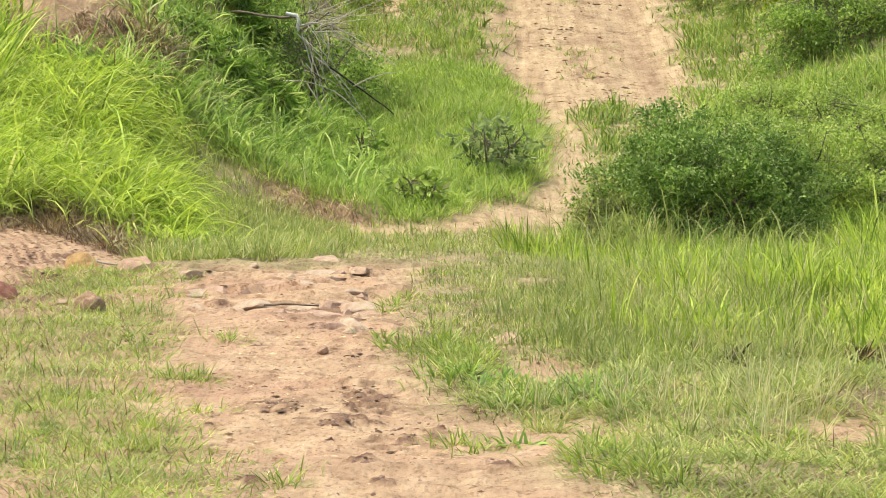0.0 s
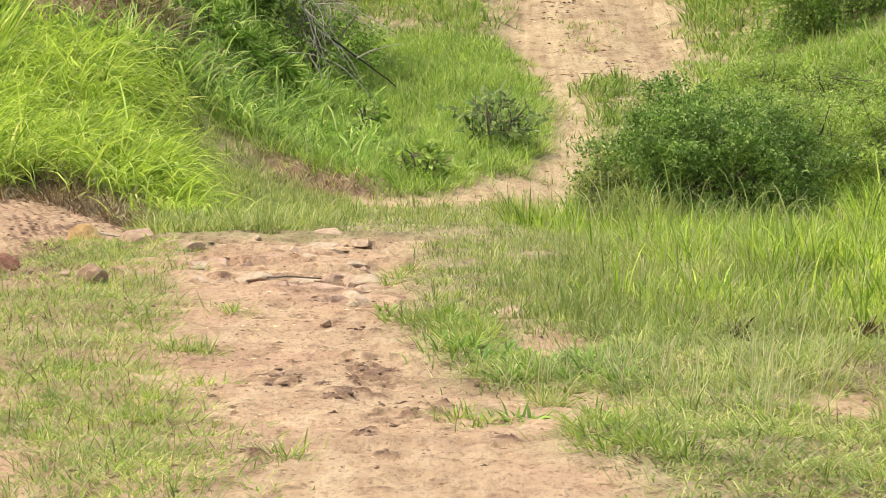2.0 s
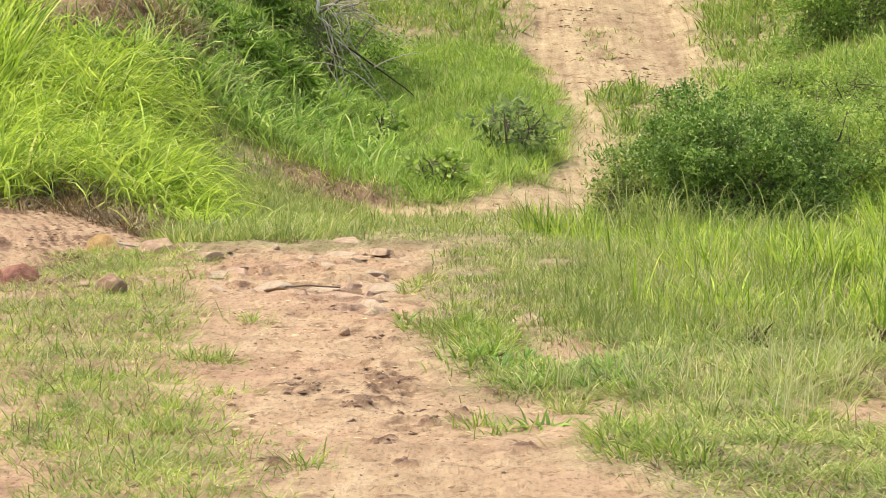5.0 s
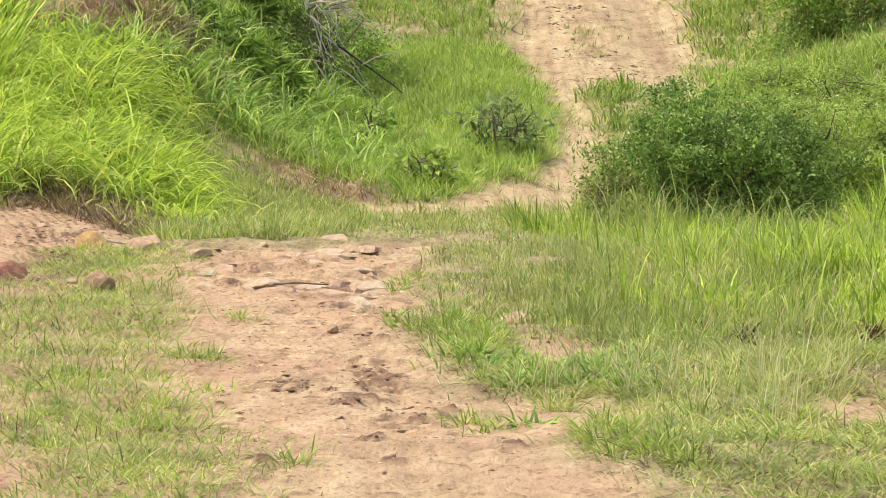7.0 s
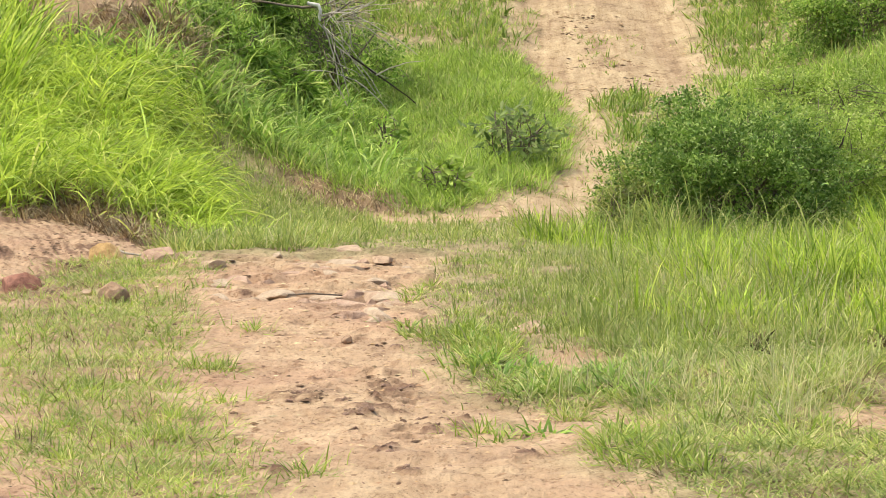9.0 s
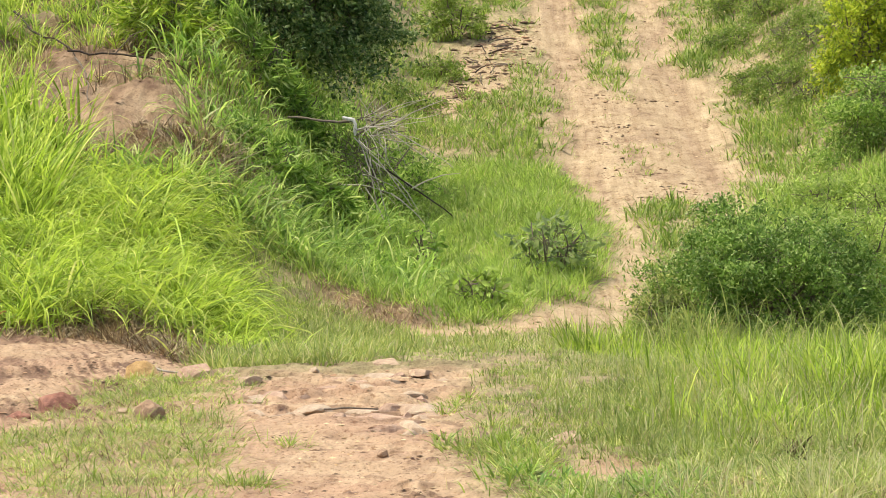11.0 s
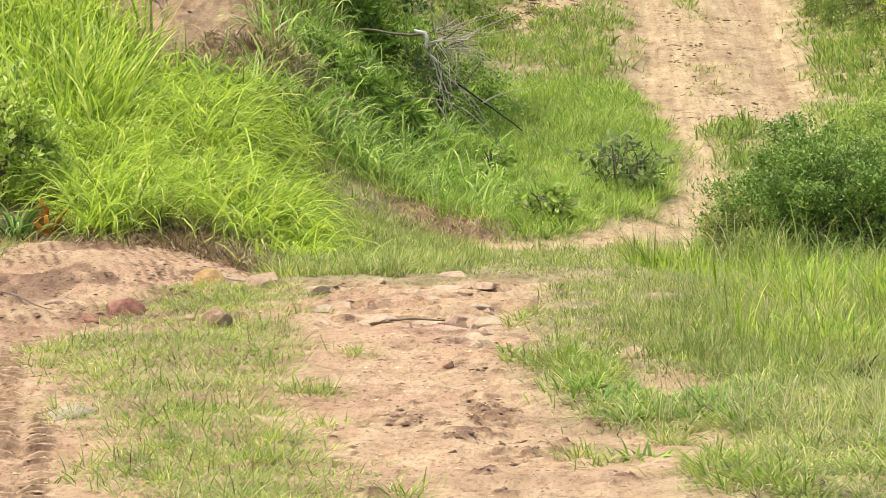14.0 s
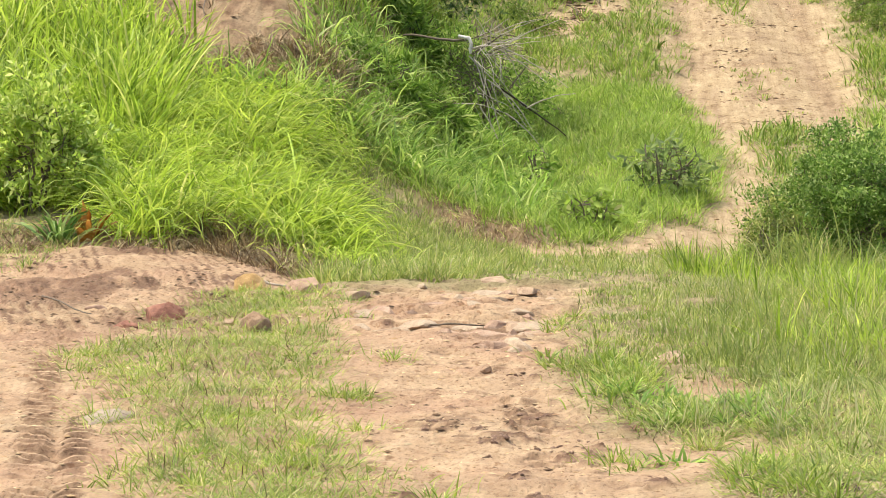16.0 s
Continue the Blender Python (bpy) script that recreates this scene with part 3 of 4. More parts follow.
sward("lime_grass", "lush bright lime-green grass before the thorny bush", LIME, (0.4, 5.0, 15.5, 26.5), 3700, 9,
      lambda x, y: right_side(x, y) * lush(x, y) * (0.25 + 0.75 * step(0.15 + vnoise(x, y, 0.35, 84), 0.4)), lambda x, y: 0.27 + 0.06 * vnoise(x, y, 0.35, 84) + 0.08 * vnoise(x, y, 0.8, 33), 0.0125, 0.3, 0.8, 4, 0.09)
sward("dry_stalks", "thin pale seed stalks standing in the verge grass", SEED, (-0.1, 3.4, 12.0, 24.5), 1500, 3,
      lambda x, y: right_side(x, y) * step(0.1 + fbm(x, y, 0.8, 2, 94), 0.4), lambda x, y: edge_low(x, y) * (0.28 + 0.1 * vnoise(x, y, 0.5, 95)), 0.004, 0.3, 0.6, 4, 0.08)
sward("lime_grass", "tall lime-green grass beside the thorny bush", LIME, (2.9, 5.4, 24.6, 28.2), 900, 10,
      lambda x, y: step(x - 3.35 + 0.25 * vnoise(x, y, 0.5, 101), 0.3) * (0.3 + 0.7 * step(0.15 + vnoise(x, y, 0.35, 102), 0.4)), lambda x, y: 0.48 + 0.1 * vnoise(x, y, 0.35, 102), 0.014, 0.35, 1.1, 4, 0.1)
sward("dry_stalks", "pale grey-green stalks at the foot of the thorny bush", PALE, (1.25, 2.6, 25.9, 26.8), 210, 5,
      lambda x, y: 0.85 + 0 * x, lambda x, y: 0.5 + 0.15 * vnoise(x, y, 0.4, 119), 0.01, 0.35, 1.4, 5, 0.07)
sward("short_grass", "patchy short grass on the strip between wheel lanes", MEADOW, (-3.2, -0.6, 10.4, 22.6), 4500, 11,
      lambda x, y: strip_of(x, y) * step(0.25 + fbm(x, y, 0.4, 3, 34), 0.3), lambda x, y: 0.1 + 0.05 * vnoise(x, y, 0.4, 35), 0.0052, 0.95, 1.1, 4, 0.07)
sward("short_grass", "dry straw-coloured grass among the green strip", PALE, (-3.2, -0.6, 10.4, 22.6), 8600, 9,
      lambda x, y: strip_of(x, y) * step(0.5 + 0.2 * step(13.5 - y, 1) + fbm(x, y, 0.5, 3, 66), 0.5), lambda x, y: 0.1 + 0.04 * vnoise(x, y, 0.4, 51), 0.0046, 1.05, 1.0, 3, 0.08)
sward("dry_stalks", "thin dry stalks on the grassy strip", STRAW, (-3.0, -0.8, 10.6, 22.0), 1300, 5,
      lambda x, y: strip_of(x, y) * step(0.1 + fbm(x, y, 0.5, 3, 96), 0.4), lambda x, y: 0.12 + 0.04 * vnoise(x, y, 0.5, 97), 0.004, 0.9, 1.0, 3, 0.08)
sward("meadow_grass", "pale green grass growing behind the stony ledge", PALE, (-2.6, 0.6, 22.3, 29.5), 2200, 10,
      lambda x, y: bare_less(x, y, 2) * (1 - 0.92 * step(x + 1.05, 0.35)), lambda x, y: 0.09 + 0.11 * step(-0.8 - x, 0.6) * step(25.5 - y, 1) + 0.04 * vnoise(x, y, 0.6, 36), 0.009, 0.6, 1.0, 4, 0.08)
sward("meadow_grass", "thin dry grass above the path's dip", PALE, (-2.6, 1.2, 22.6, 31.8), 3400, 9,
      lambda x, y: bare_less(x, y, 1) * (1 - 0.5 * step(x + 0.8, 0.4)), lambda x, y: 0.13 - 0.05 * step(x + 0.8, 0.4) + 0.1 * step(y - 30.75, 0.3) * step(-1.2 - x, 0.3) + 0.04 * vnoise(x, y, 0.6, 67), 0.007, 0.6, 0.8, 4, 0.08)
sward("tall_grass", "tall arching lime-green grass covering the bank foot", LIME, (-7.2, -1.5, 24.0, 32.0), 5400, 12,
      lambda x, y: (0.25 + 0.75 * step(0.1 + vnoise(x, y, 0.5, 82), 0.4)) * step(y - back_edge(x) - 0.25, 0.3) * step(-2.25 - 0.12 * (y - 26) - x, 0.5) * bare_less(x, y, 2) * step(31.2 - 0.25 * (x + 4) - y, 0.8) * (1 - step(-4.0 - x, 0.3) * step(26.1 - y, 0.4)) * (1 - step(0.55 - np.abs(x + 2.9), 0.3) * step(back_edge(x) + 0.8 - y, 0.3)),
      lambda x, y: 0.92 - 0.09 * np.clip(y - back_edge(x) - 1.4, 0, 5) - 0.27 * step(x + 2.75, 0.6) - 0.45 * step(-4.25 - x, 0.3) * step(27.2 - y, 0.5) + 0.22 * vnoise(x, y, 0.8, 37) + 0.18 * vnoise(x, y, 0.5, 82), 0.0155, 0.95, 2.2, 5, 0.15, 0.85)
sward("tall_grass", "upright broad-bladed grass on the bank", LIME, (-7.5, -4.3, 28.6, 33.5), 500, 12,
      lambda x, y: bare_less(x, y, 2) * step(0.2 + vnoise(x, y, 0.9, 52), 0.5), lambda x, y: 0.8 + 0.2 * vnoise(x, y, 0.9, 53), 0.026, 0.4, 1.2, 6, 0.1)
sward("dry_grass", "dry straw and roots hanging over the clay edge", STRAW, (-6.5, -1.9, 23.3, 28.0), 2200, 9,
      lambda x, y: step(0.5 - np.abs(y - back_edge(x) - 0.05), 0.2) * step(-2.0 - x, 0.3), lambda x, y: 0.17 + 0 * x, 0.007, 1.2, 0.7, 4, 0.1)
sward("dry_grass", "matted dead brown thatch under the tall grass", STRAW, (-3.6, -2.1, 23.4, 25.6), 1100, 10,
      lambda x, y: step(0.55 - np.abs(y - back_edge(x) - 0.25), 0.3), lambda x, y: 0.24 + 0.06 * vnoise(x, y, 0.3, 57), 0.008, 1.0, 1.0, 4, 0.12)
sward("dry_grass", "dry straw and thin stems along the eroded lip", STRAW, (-2.2, 0.1, 28.3, 31.2), 1500, 7,
      lambda x, y: step(0.3 - near_segment(x, y, -1.45, 30.05, -0.8, 29.2) + 0.3 * fbm(x, y, 0.4, 2, 98), 0.3), lambda x, y: 0.13 + 0.05 * vnoise(x, y, 0.3, 99), 0.007, 0.9, 1.2, 3, 0.09)
sward("meadow_grass", "sparse short grass on the path through the dip", PALE, (-1.0, 2.4, 27.4, 36.5), 1500, 6,
      lambda x, y: sand_of(x, y) * 0.55 * step(0.15 + fbm(x, y, 0.5, 2, 58), 0.4), lambda x, y: 0.07 + 0.03 * vnoise(x, y, 0.5, 59), 0.008, 0.8, 0.8, 3, 0.08)
sward("dry_grass", "dry straw-coloured grass round the bare bank", STRAW, (-5.6, -2.6, 30.3, 36.5), 420, 9,
      lambda x, y: step(0.35 + fbm(x, y, 0.7, 2, 54), 0.5) * np.clip(1.2 - sand_of(x, y), 0.05, 1), lambda x, y: 0.32 + 0 * x, 0.010, 0.6, 1.0, 4, 0.06)
sward("dry_grass", "dry brown grass clump at the foot of the bare bank", STRAW, (-3.6, -2.3, 30.6, 33.2), 320, 12,
      lambda x, y: step(0.6 - np.hypot((x + 3.0) / 0.8, (y - 32.0) / 1.2) + 0.4 * fbm(x, y, 0.4, 2, 76), 0.4), lambda x, y: 0.42 + 0.12 * vnoise(x, y, 0.4, 77), 0.011, 0.9, 1.7, 5, 0.1)
sward("dry_grass", "brown roots and dead stems hanging below the bare bank", STRAW, (-4.0, -2.5, 31.2, 33.4), 420, 9,
      lambda x, y: step(0.5 - near_segment(x, y, -3.7, 32.2, -2.7, 32.6) + 0.3 * fbm(x, y, 0.4, 2, 120), 0.3), lambda x, y: 0.26 + 0.08 * vnoise(x, y, 0.3, 121), 0.009, 1.0, 1.3, 4, 0.1)
sward("short_grass", "thin pale grass beside the clay", PALE, (-6.5, -4.2, 22.6, 25.6), 500, 8,
      lambda x, y: step(-4.35 - x + 0.3 * vnoise(x, y, 0.5, 56), 0.4), lambda x, y: 0.12 + 0 * x, 0.007, 0.8, 0.9, 4, 0.08)
sward("slope_grass", "lush light green grass on top of the bank", LIME, (-7.5, -2.8, 35.0, 46.0), 1600, 10,
      lambda x, y: bare_less(x, y, 2) * step(0.4 + fbm(x, y, 0.9, 2, 46), 0.4), lambda x, y: 0.34 + 0.1 * vnoise(x, y, 0.9, 47), 0.016, 0.6, 1.2, 4, 0.1)
sward("dry_stalks", "thin pale grass stalks above the path's dip", PALE, (0.5, 2.2, 23.8, 27.6), 420, 4,
      lambda x, y: 0.7 * right_side(x, y), lambda x, y: 0.24 + 0.08 * vnoise(x, y, 0.5, 78), 0.006, 0.3, 0.8, 4, 0.08)
sward("dry_stalks", "pale bent stalks standing before the thorny bush", PALE, (1.0, 4.2, 24.8, 26.7), 170, 4,
      lambda x, y: 0.8 + 0 * x, lambda x, y: 0.62 + 0.15 * vnoise(x, y, 0.5, 48), 0.009, 0.35, 1.9, 7, 0.05)
sward("hollow_grass", "dense green grass filling the hollow beside the path", HOLLOW, (-3.2, 1.6, 28.8, 41.0), 7200, 10,
      lambda x, y: bare_less(x, y, 3) * step(y - 29.2 + 1.0 * (x + 0.45) * (x < -0.45), 0.35), lambda x, y: 0.23 + 0.09 * vnoise(x, y, 0.8, 38), 0.0115, 0.75, 1.2, 2, 0.1)
sward("short_grass", "thin short grass fringing the far track", PALE, (-0.6, 4.2, 28.0, 58.0), 4200, 7,
      lambda x, y: np.clip(4 * sand_of(x, y) * (1 - sand_of(x, y)), 0, 1) + 0.04 * (sand_of(x, y) > 0.9) * step(fbm(x, y, 0.6, 2, 68), 0.3), lambda x, y: 0.09 + 0.03 * vnoise(x, y, 0.5, 69), 0.009, 0.8, 0.9, 3, 0.1)
sward("reed_grass", "broad-bladed dark green grass on the shaded bank", REED, (-4.0, -0.7, 29.5, 40.0), 2000, 10,
      lambda x, y: step(-1.0 - x + 0.5 * vnoise(x, y, 1.0, 39), 0.5) * bare_less(x, y, 3) * step(y - 30.85, 0.4) * step(35.6 - y, 0.8) * (0.25 + 0.75 * step(0.1 + vnoise(x, y, 0.5, 83), 0.4)), lambda x, y: 0.5 + 0.14 * vnoise(x, y, 0.5, 83) + 0.18 * vnoise(x, y, 0.8, 41), 0.022, 0.75, 1.9, 5, 0.1)
sward("slope_grass", "grass on the far slope beside the track", SLOPE, (1.4, 6.8, 27.5, 58.0), 8000, 7,
      lambda x, y: bare_less(x, y, 2) * step(0.75 + fbm(x, y, 1.1, 3, 42), 0.5), lambda x, y: 0.18 + 0.1 * vnoise(x, y, 1.0, 43), 0.02, 0.65, 1.0, 2, 0.12)
sward("slope_grass", "lush light green grass on the slope behind the thorny bush", HOLLOW, (2.2, 6.5, 28.3, 38.5), 1700, 9,
      lambda x, y: bare_less(x, y, 3) * (0.4 + 0.6 * step(0.2 + vnoise(x, y, 0.7, 85), 0.4)), lambda x, y: 0.34 + 0.1 * vnoise(x, y, 0.7, 85), 0.014, 0.6, 1.3, 4, 0.12)
sward("slope_grass", "grass on the far bank above the hollow", SLOPE, (-6.5, 1.2, 36.0, 60.0), 7000, 9,
      lambda x, y: bare_less(x, y, 3) * step(0.6 + fbm(x, y, 1.4, 3, 44), 0.5), lambda x, y: 0.17 + 0.07 * vnoise(x, y, 1.1, 45), 0.019, 0.65, 1.0, 2, 0.12)
sward("slope_grass", "sparse grass on the crown of the far track", MEADOW, (0.9, 2.7, 37.0, 64.0), 1500, 8,
      lambda x, y: np.maximum(bare_less(x, y, 1), 0.5 * step(vnoise(x, y * 0.6, 0.5, 55) - 0.35, 0.2) * step(0.35 - np.abs(x - 1.9), 0.2)), lambda x, y: 0.1 + 0 * x, 0.012, 0.7, 0.9, 3, 0.08)


def crumble(name, label, mat, area, count, keep, small, large):
    """A scatter of grit: small angular crumbs lying on the ground."""
    x, y = rng.uniform(area[0], area[1], count), rng.uniform(area[2], area[3], count)
    ok = rng.random(count) < keep(x, y)
    x, y = x[ok], y[ok]
    n = len(x)
    s = (small + (large - small) * rng.random(n) ** 4)[:, None, None]
    oct_ = np.array([[1, 0, 0], [0, 1, 0], [-1, 0, 0], [0, -1, 0], [0, 0, 0.7], [0, 0, -0.5]], float)
    v = oct_[None] * s * rng.uniform(0.6, 1.4, (n, 6, 1)) * np.array([1.3, 1.4, 0.6])
    v = v + np.stack([x, y, land(x, y)], -1)[:, None]
    f = np.array([[0, 1, 4], [1, 2, 4], [2, 3, 4], [3, 0, 4], [1, 0, 5], [2, 1, 5], [3, 2, 5], [0, 3, 5]])
    me = mesh_of(name, v.reshape(-1, 3), [((np.arange(n) * 6)[:, None, None] + f[None]).reshape(-1, 3)], mat, False)
    return tagged(new(name, me), label, "gravel", kind="stuff")


crumble("gravel", "fine sandy grit strewn over the track", GRIT, (-4.3, 0.6, 10.8, 24.5), 12000, lambda x, y: sand_of(x, y) * step(0.2 + fbm(x, y, 0.5, 3, 60), 0.6) * (1 - step(-2.3 - x, 0.4) * step(y - 18, 1)), 0.004, 0.016)
crumble("gravel", "crumbs of dark churned soil on the lanes", CRUMB, (-4.6, 0.5, 11.0, 26.0), 14000, lambda x, y: sand_of(x, y) * (0.16 + clay_shade_of(x, y)), 0.004, 0.02)
crumble("gravel", "dark clods churned up in the clay", CRUMB, (-4.7, -2.2, 18.8, 25.2), 2600, lambda x, y: sand_of(x, y) * step(0.1 + fbm(x, y, 0.5, 3, 79), 0.4), 0.005, 0.024)
crumble("gravel", "stony grit on the far track", GRIT, (0.2, 3.6, 28.0, 60.0), 7000, lambda x, y: sand_of(x, y) * step(0.1 + fbm(x, y, 0.8, 3, 61), 0.4), 0.008, 0.026)
crumble("gravel", "crumbs of dark soil on the far track", CRUMB, (-1.0, 4.4, 28.0, 60.0), 2600, lambda x, y: sand_of(x, y) * step(fbm(x, y, 0.8, 3, 62) - 0.1, 0.4), 0.008, 0.03)
crumble("gravel", "brown rubble and litter beside the far track", CRUMB, (-1.2, 0.7, 44.5, 53.0), 2600, lambda x, y: step(0.45 - near_segment(x, y, -0.6, 45.5, 0.2, 52.0) + 0.2 * fbm(x, y, 0.5, 2, 74), 0.3), 0.01, 0.07)
crumble("gravel", "brown clods on the crown of the far track", CRUMB, (1.3, 2.5, 37.5, 47.0), 1500, lambda x, y: step(fbm(x, y * 0.7, 0.5, 3, 75) - 0.2, 0.2) * sand_of(x, y), 0.008, 0.035)
crumble("gravel", "lumps of soil on the bare bank", CRUMB, (-5.6, -2.6, 31.0, 37.0), 900, lambda x, y: sand_of(x, y), 0.006, 0.025)


# ---- bushes, shrubs and trees ----
def tubes(name, mat, paths, sides=5):
    """Tapered round branches; each path is rows of (x, y, z, radius)."""
    vs, fs, o = [], [], 0
    ang = np.arange(sides) * 2 * np.pi / sides
    for p in paths:
        p = np.asarray(p, float)
        d = np.gradient(p[:, :3], axis=0)
        d /= np.linalg.norm(d, axis=1, keepdims=True) + 1e-9
        up = np.where(np.abs(d[:, 2:3]) > 0.9, [[1.0, 0, 0]], [[0, 0, 1.0]])
        a = np.cross(d, up)
        a /= np.linalg.norm(a, axis=1, keepdims=True) + 1e-9
        b = np.cross(d, a)
        ring = p[:, None, :3] + (a[:, None] * np.cos(ang)[None, :, None] + b[:, None] * np.sin(ang)[None, :, None]) * p[:, None, 3:4]
        vs.append(ring.reshape(-1, 3))
        m = len(p)
        i = np.arange(m - 1)[:, None] * sides
        s = np.arange(sides)[None]
        fs.append(o + np.stack([i + s, i + (s + 1) % sides, i + sides + (s + 1) % sides, i + sides + s], -1).reshape(-1, 4))
        o += m * sides
    return mesh_of(name, np.concatenate(vs), [np.concatenate(fs)], mat)


def bent(a, b, r0, r1, sag=0.1, n=6, crook=0.1):
    """A crooked path from a to b."""
    a, b = np.asarray(a, float), np.asarray(b, float)
    t = np.linspace(0, 1, n)[:, None]
    L = np.linalg.norm(b - a)
    wob = np.cumsum(rng.normal(0, crook * L / n**0.5, (n, 3)), 0) * np.sin(np.pi * t)
    p = a + (b - a) * t + wob + np.array([0, 0, sag * L]) * np.sin(np.pi * t)
    return np.concatenate([p, r0 + (r1 - r0) * t], 1)


def leaves(name, mat, at, along, size, slim=0.45, fold=0.35):
    """Folded pointed leaves at the points, growing along the directions."""
    n = len(at)
    along = along / (np.linalg.norm(along, axis=1, keepdims=True) + 1e-9)
    side = np.cross(along, rng.normal(0, 1, (n, 3)))
    side /= np.linalg.norm(side, axis=1, keepdims=True) + 1e-9
    up = np.cross(side, along)
    s = size[:, None]
    mid = at + along * s * 0.45
    v = np.stack([at, mid - side * s * slim * 0.5 + up * s * fold * 0.3, at + along * s, mid + side * s * slim * 0.5 + up * s * fold * 0.3], 1).reshape(-1, 3)
    o = (np.arange(n) * 4)[:, None]
    return mesh_of(name, v, [np.concatenate([o + [[0, 1, 2]], o + [[0, 2, 3]]])], mat, False)


def broad_leaf(name, mat, at, along, size, slim):
    """One oval leaf, folded along its midrib and bent down at the tip."""
    a = along / (np.linalg.norm(along) + 1e-9)
    s = np.cross(a, rng.normal(0, 1, 3))
    s = s / (np.linalg.norm(s) + 1e-9)
    u = np.cross(s, a)
    u = u if u[2] > 0 else -u

    def point(t, w, h):
        return at + a * size * t + s * size * slim * 0.5 * w + u * size * h

    v = [point(0, 0, 0), point(0.3, -0.85, 0.06), point(0.3, 0, 0), point(0.3, 0.85, 0.06), point(0.7, -0.9, 0.03), point(0.7, 0, -0.03), point(0.7, 0.9, 0.03), point(1, 0, -0.1)]
    return mesh_of(name, np.array(v), [np.array([[1, 2, 5, 4], [2, 3, 6, 5]]), np.array([[0, 2, 1], [0, 3, 2], [4, 5, 7], [5, 6, 7]])], mat)


def bush(name, label, at, size, count, leaf, mat, stems=9, twigs=170, slim=0.45, category="bush", shoots=14, lift=0.0, bark=None, shape_seed=1, clump=0.0):
    """A bush on the ground at (x, y): half widths and height, number of leaves, length of a leaf."""
    x, y = at
    z = float(land(x, y))
    thing = tagged(new(name), label, category)
    thing.location = (x, y, z)
    w, d, h = size
    mains, tips = [], []
    ends = []
    for i in range(stems):
        a = 2 * np.pi * i / stems + rng.uniform(-0.3, 0.3)
        e = np.array([w * 0.6 * np.cos(a), d * 0.6 * np.sin(a), h * rng.uniform(0.5, 0.85)])
        mains.append(bent((0.06 * np.cos(a), 0.06 * np.sin(a), -0.03), e, 0.018 * h**0.5, 0.006, 0.08))
        ends.append(mains[-1])
    starts, outs = [], []
    for i in range(twigs):
        a, e = rng.uniform(0, 2 * np.pi), np.arcsin(rng.uniform(-0.35, 1.0))
        lump = 1 + 0.28 * float(vnoise(3 * a / 6.28 * 2, 3 * e, 0.55, shape_seed)) + rng.normal(0, 0.06)
        r = lump * rng.uniform(0.6, 1.0) ** 0.5
        tip = np.array([w * r * np.cos(e) * np.cos(a), d * r * np.cos(e) * np.sin(a), max(0.03, lift * h + h * (1 - lift) * (0.32 + 0.68 * r * np.sin(e)))])
        m = ends[rng.integers(len(ends))]
        start = m[rng.integers(2, len(m)), :3]
        start = start + (tip - start) * 0.25
        starts.append(start)
        outs.append(tip)
    starts, outs = np.array(starts), np.array(outs)
    outs[:, 2] += np.clip(land(x + outs[:, 0], y + outs[:, 1]) - z, -0.35, 0.35)
    for i in range(shoots):
        j = rng.integers(twigs)
        starts, outs = np.vstack([starts, outs[j]]), np.vstack([outs, outs[j] * [1.08, 1.08, 1.0] + [rng.normal(0, 0.05), rng.normal(0, 0.05), rng.uniform(0.04, 0.14) * h]])
    part("framework", tubes("framework", bark or BARK, mains), thing)
    part("twigwork", tubes("twigwork", bark or BARK, [bent(a, b, 0.005, 0.0015, 0.05, 4) for a, b in zip(starts, outs)], 3), thing)
    reach = np.linalg.norm(outs - starts, axis=1) ** 0.8
    who = rng.choice(len(starts), count, p=reach / reach.sum())
    u = rng.uniform(0.25, 1.03, count) ** 0.7
    L = np.linalg.norm(outs - starts, axis=1)[who]
    p = starts[who] + (outs - starts)[who] * u[:, None] + rng.normal(0, 1, (count, 3)) * (0.03 + 0.06 * L)[:, None] * min(w, h) ** 0.5
    if clump:
        many = max(30, count // 110)
        j = rng.integers(0, len(starts), many)
        heart = starts[j] + (outs - starts)[j] * rng.uniform(0.55, 1.02, many)[:, None]
        mass = rng.uniform(0.3, 1.0, many)
        own = rng.choice(many, count, p=mass / mass.sum())
        puff = rng.normal(0, 1, (count, 3)) * (clump * np.sqrt(mass[own]))[:, None] * [1.25, 1.25, 0.6]
        loose = rng.random(count) < 0.72
        p = np.where(loose[:, None], heart[own] + puff, p)
    p[:, 2] = np.maximum(p[:, 2], np.clip(land(x + p[:, 0], y + p[:, 1]) - z, -0.5, 0.5) + 0.01)
    way = (outs - starts)[who] / (L[:, None] + 1e-6) + rng.normal(0, 0.9, (count, 3)) + np.array([0, 0, 0.15])
    if count <= 300:
        for at_, way_ in zip(p, way):
            part("leaf", broad_leaf("leaf", mat, at_, way_, leaf * rng.uniform(0.6, 1.25), slim), thing)
    else:
        part("foliage", leaves("foliage", mat, p, way, leaf * rng.uniform(0.6, 1.25, count), slim), thing)
    return thing


bush("thorn_bush", "dense dark green small-leaved bush beside the path", (2.3, 27.4), (1.02, 0.9, 1.3), 42000, 0.044, BUSH, 12, 230, shoots=60, shape_seed=22, clump=0.075)
bush("green_shrub", "light green weedy shrub climbing over the thorny bush", (1.85, 28.2), (0.5, 0.45, 1.1), 8000, 0.042, OLIVE, 8, 80, shoots=16, shape_seed=31, clump=0.07)
bush("leafy_bush", "light green shrub overgrown with grass", (4.1, 28.8), (0.85, 0.7, 1.15), 12000, 0.05, FRESH, 9, 130, shoots=40, shape_seed=3, clump=0.08)
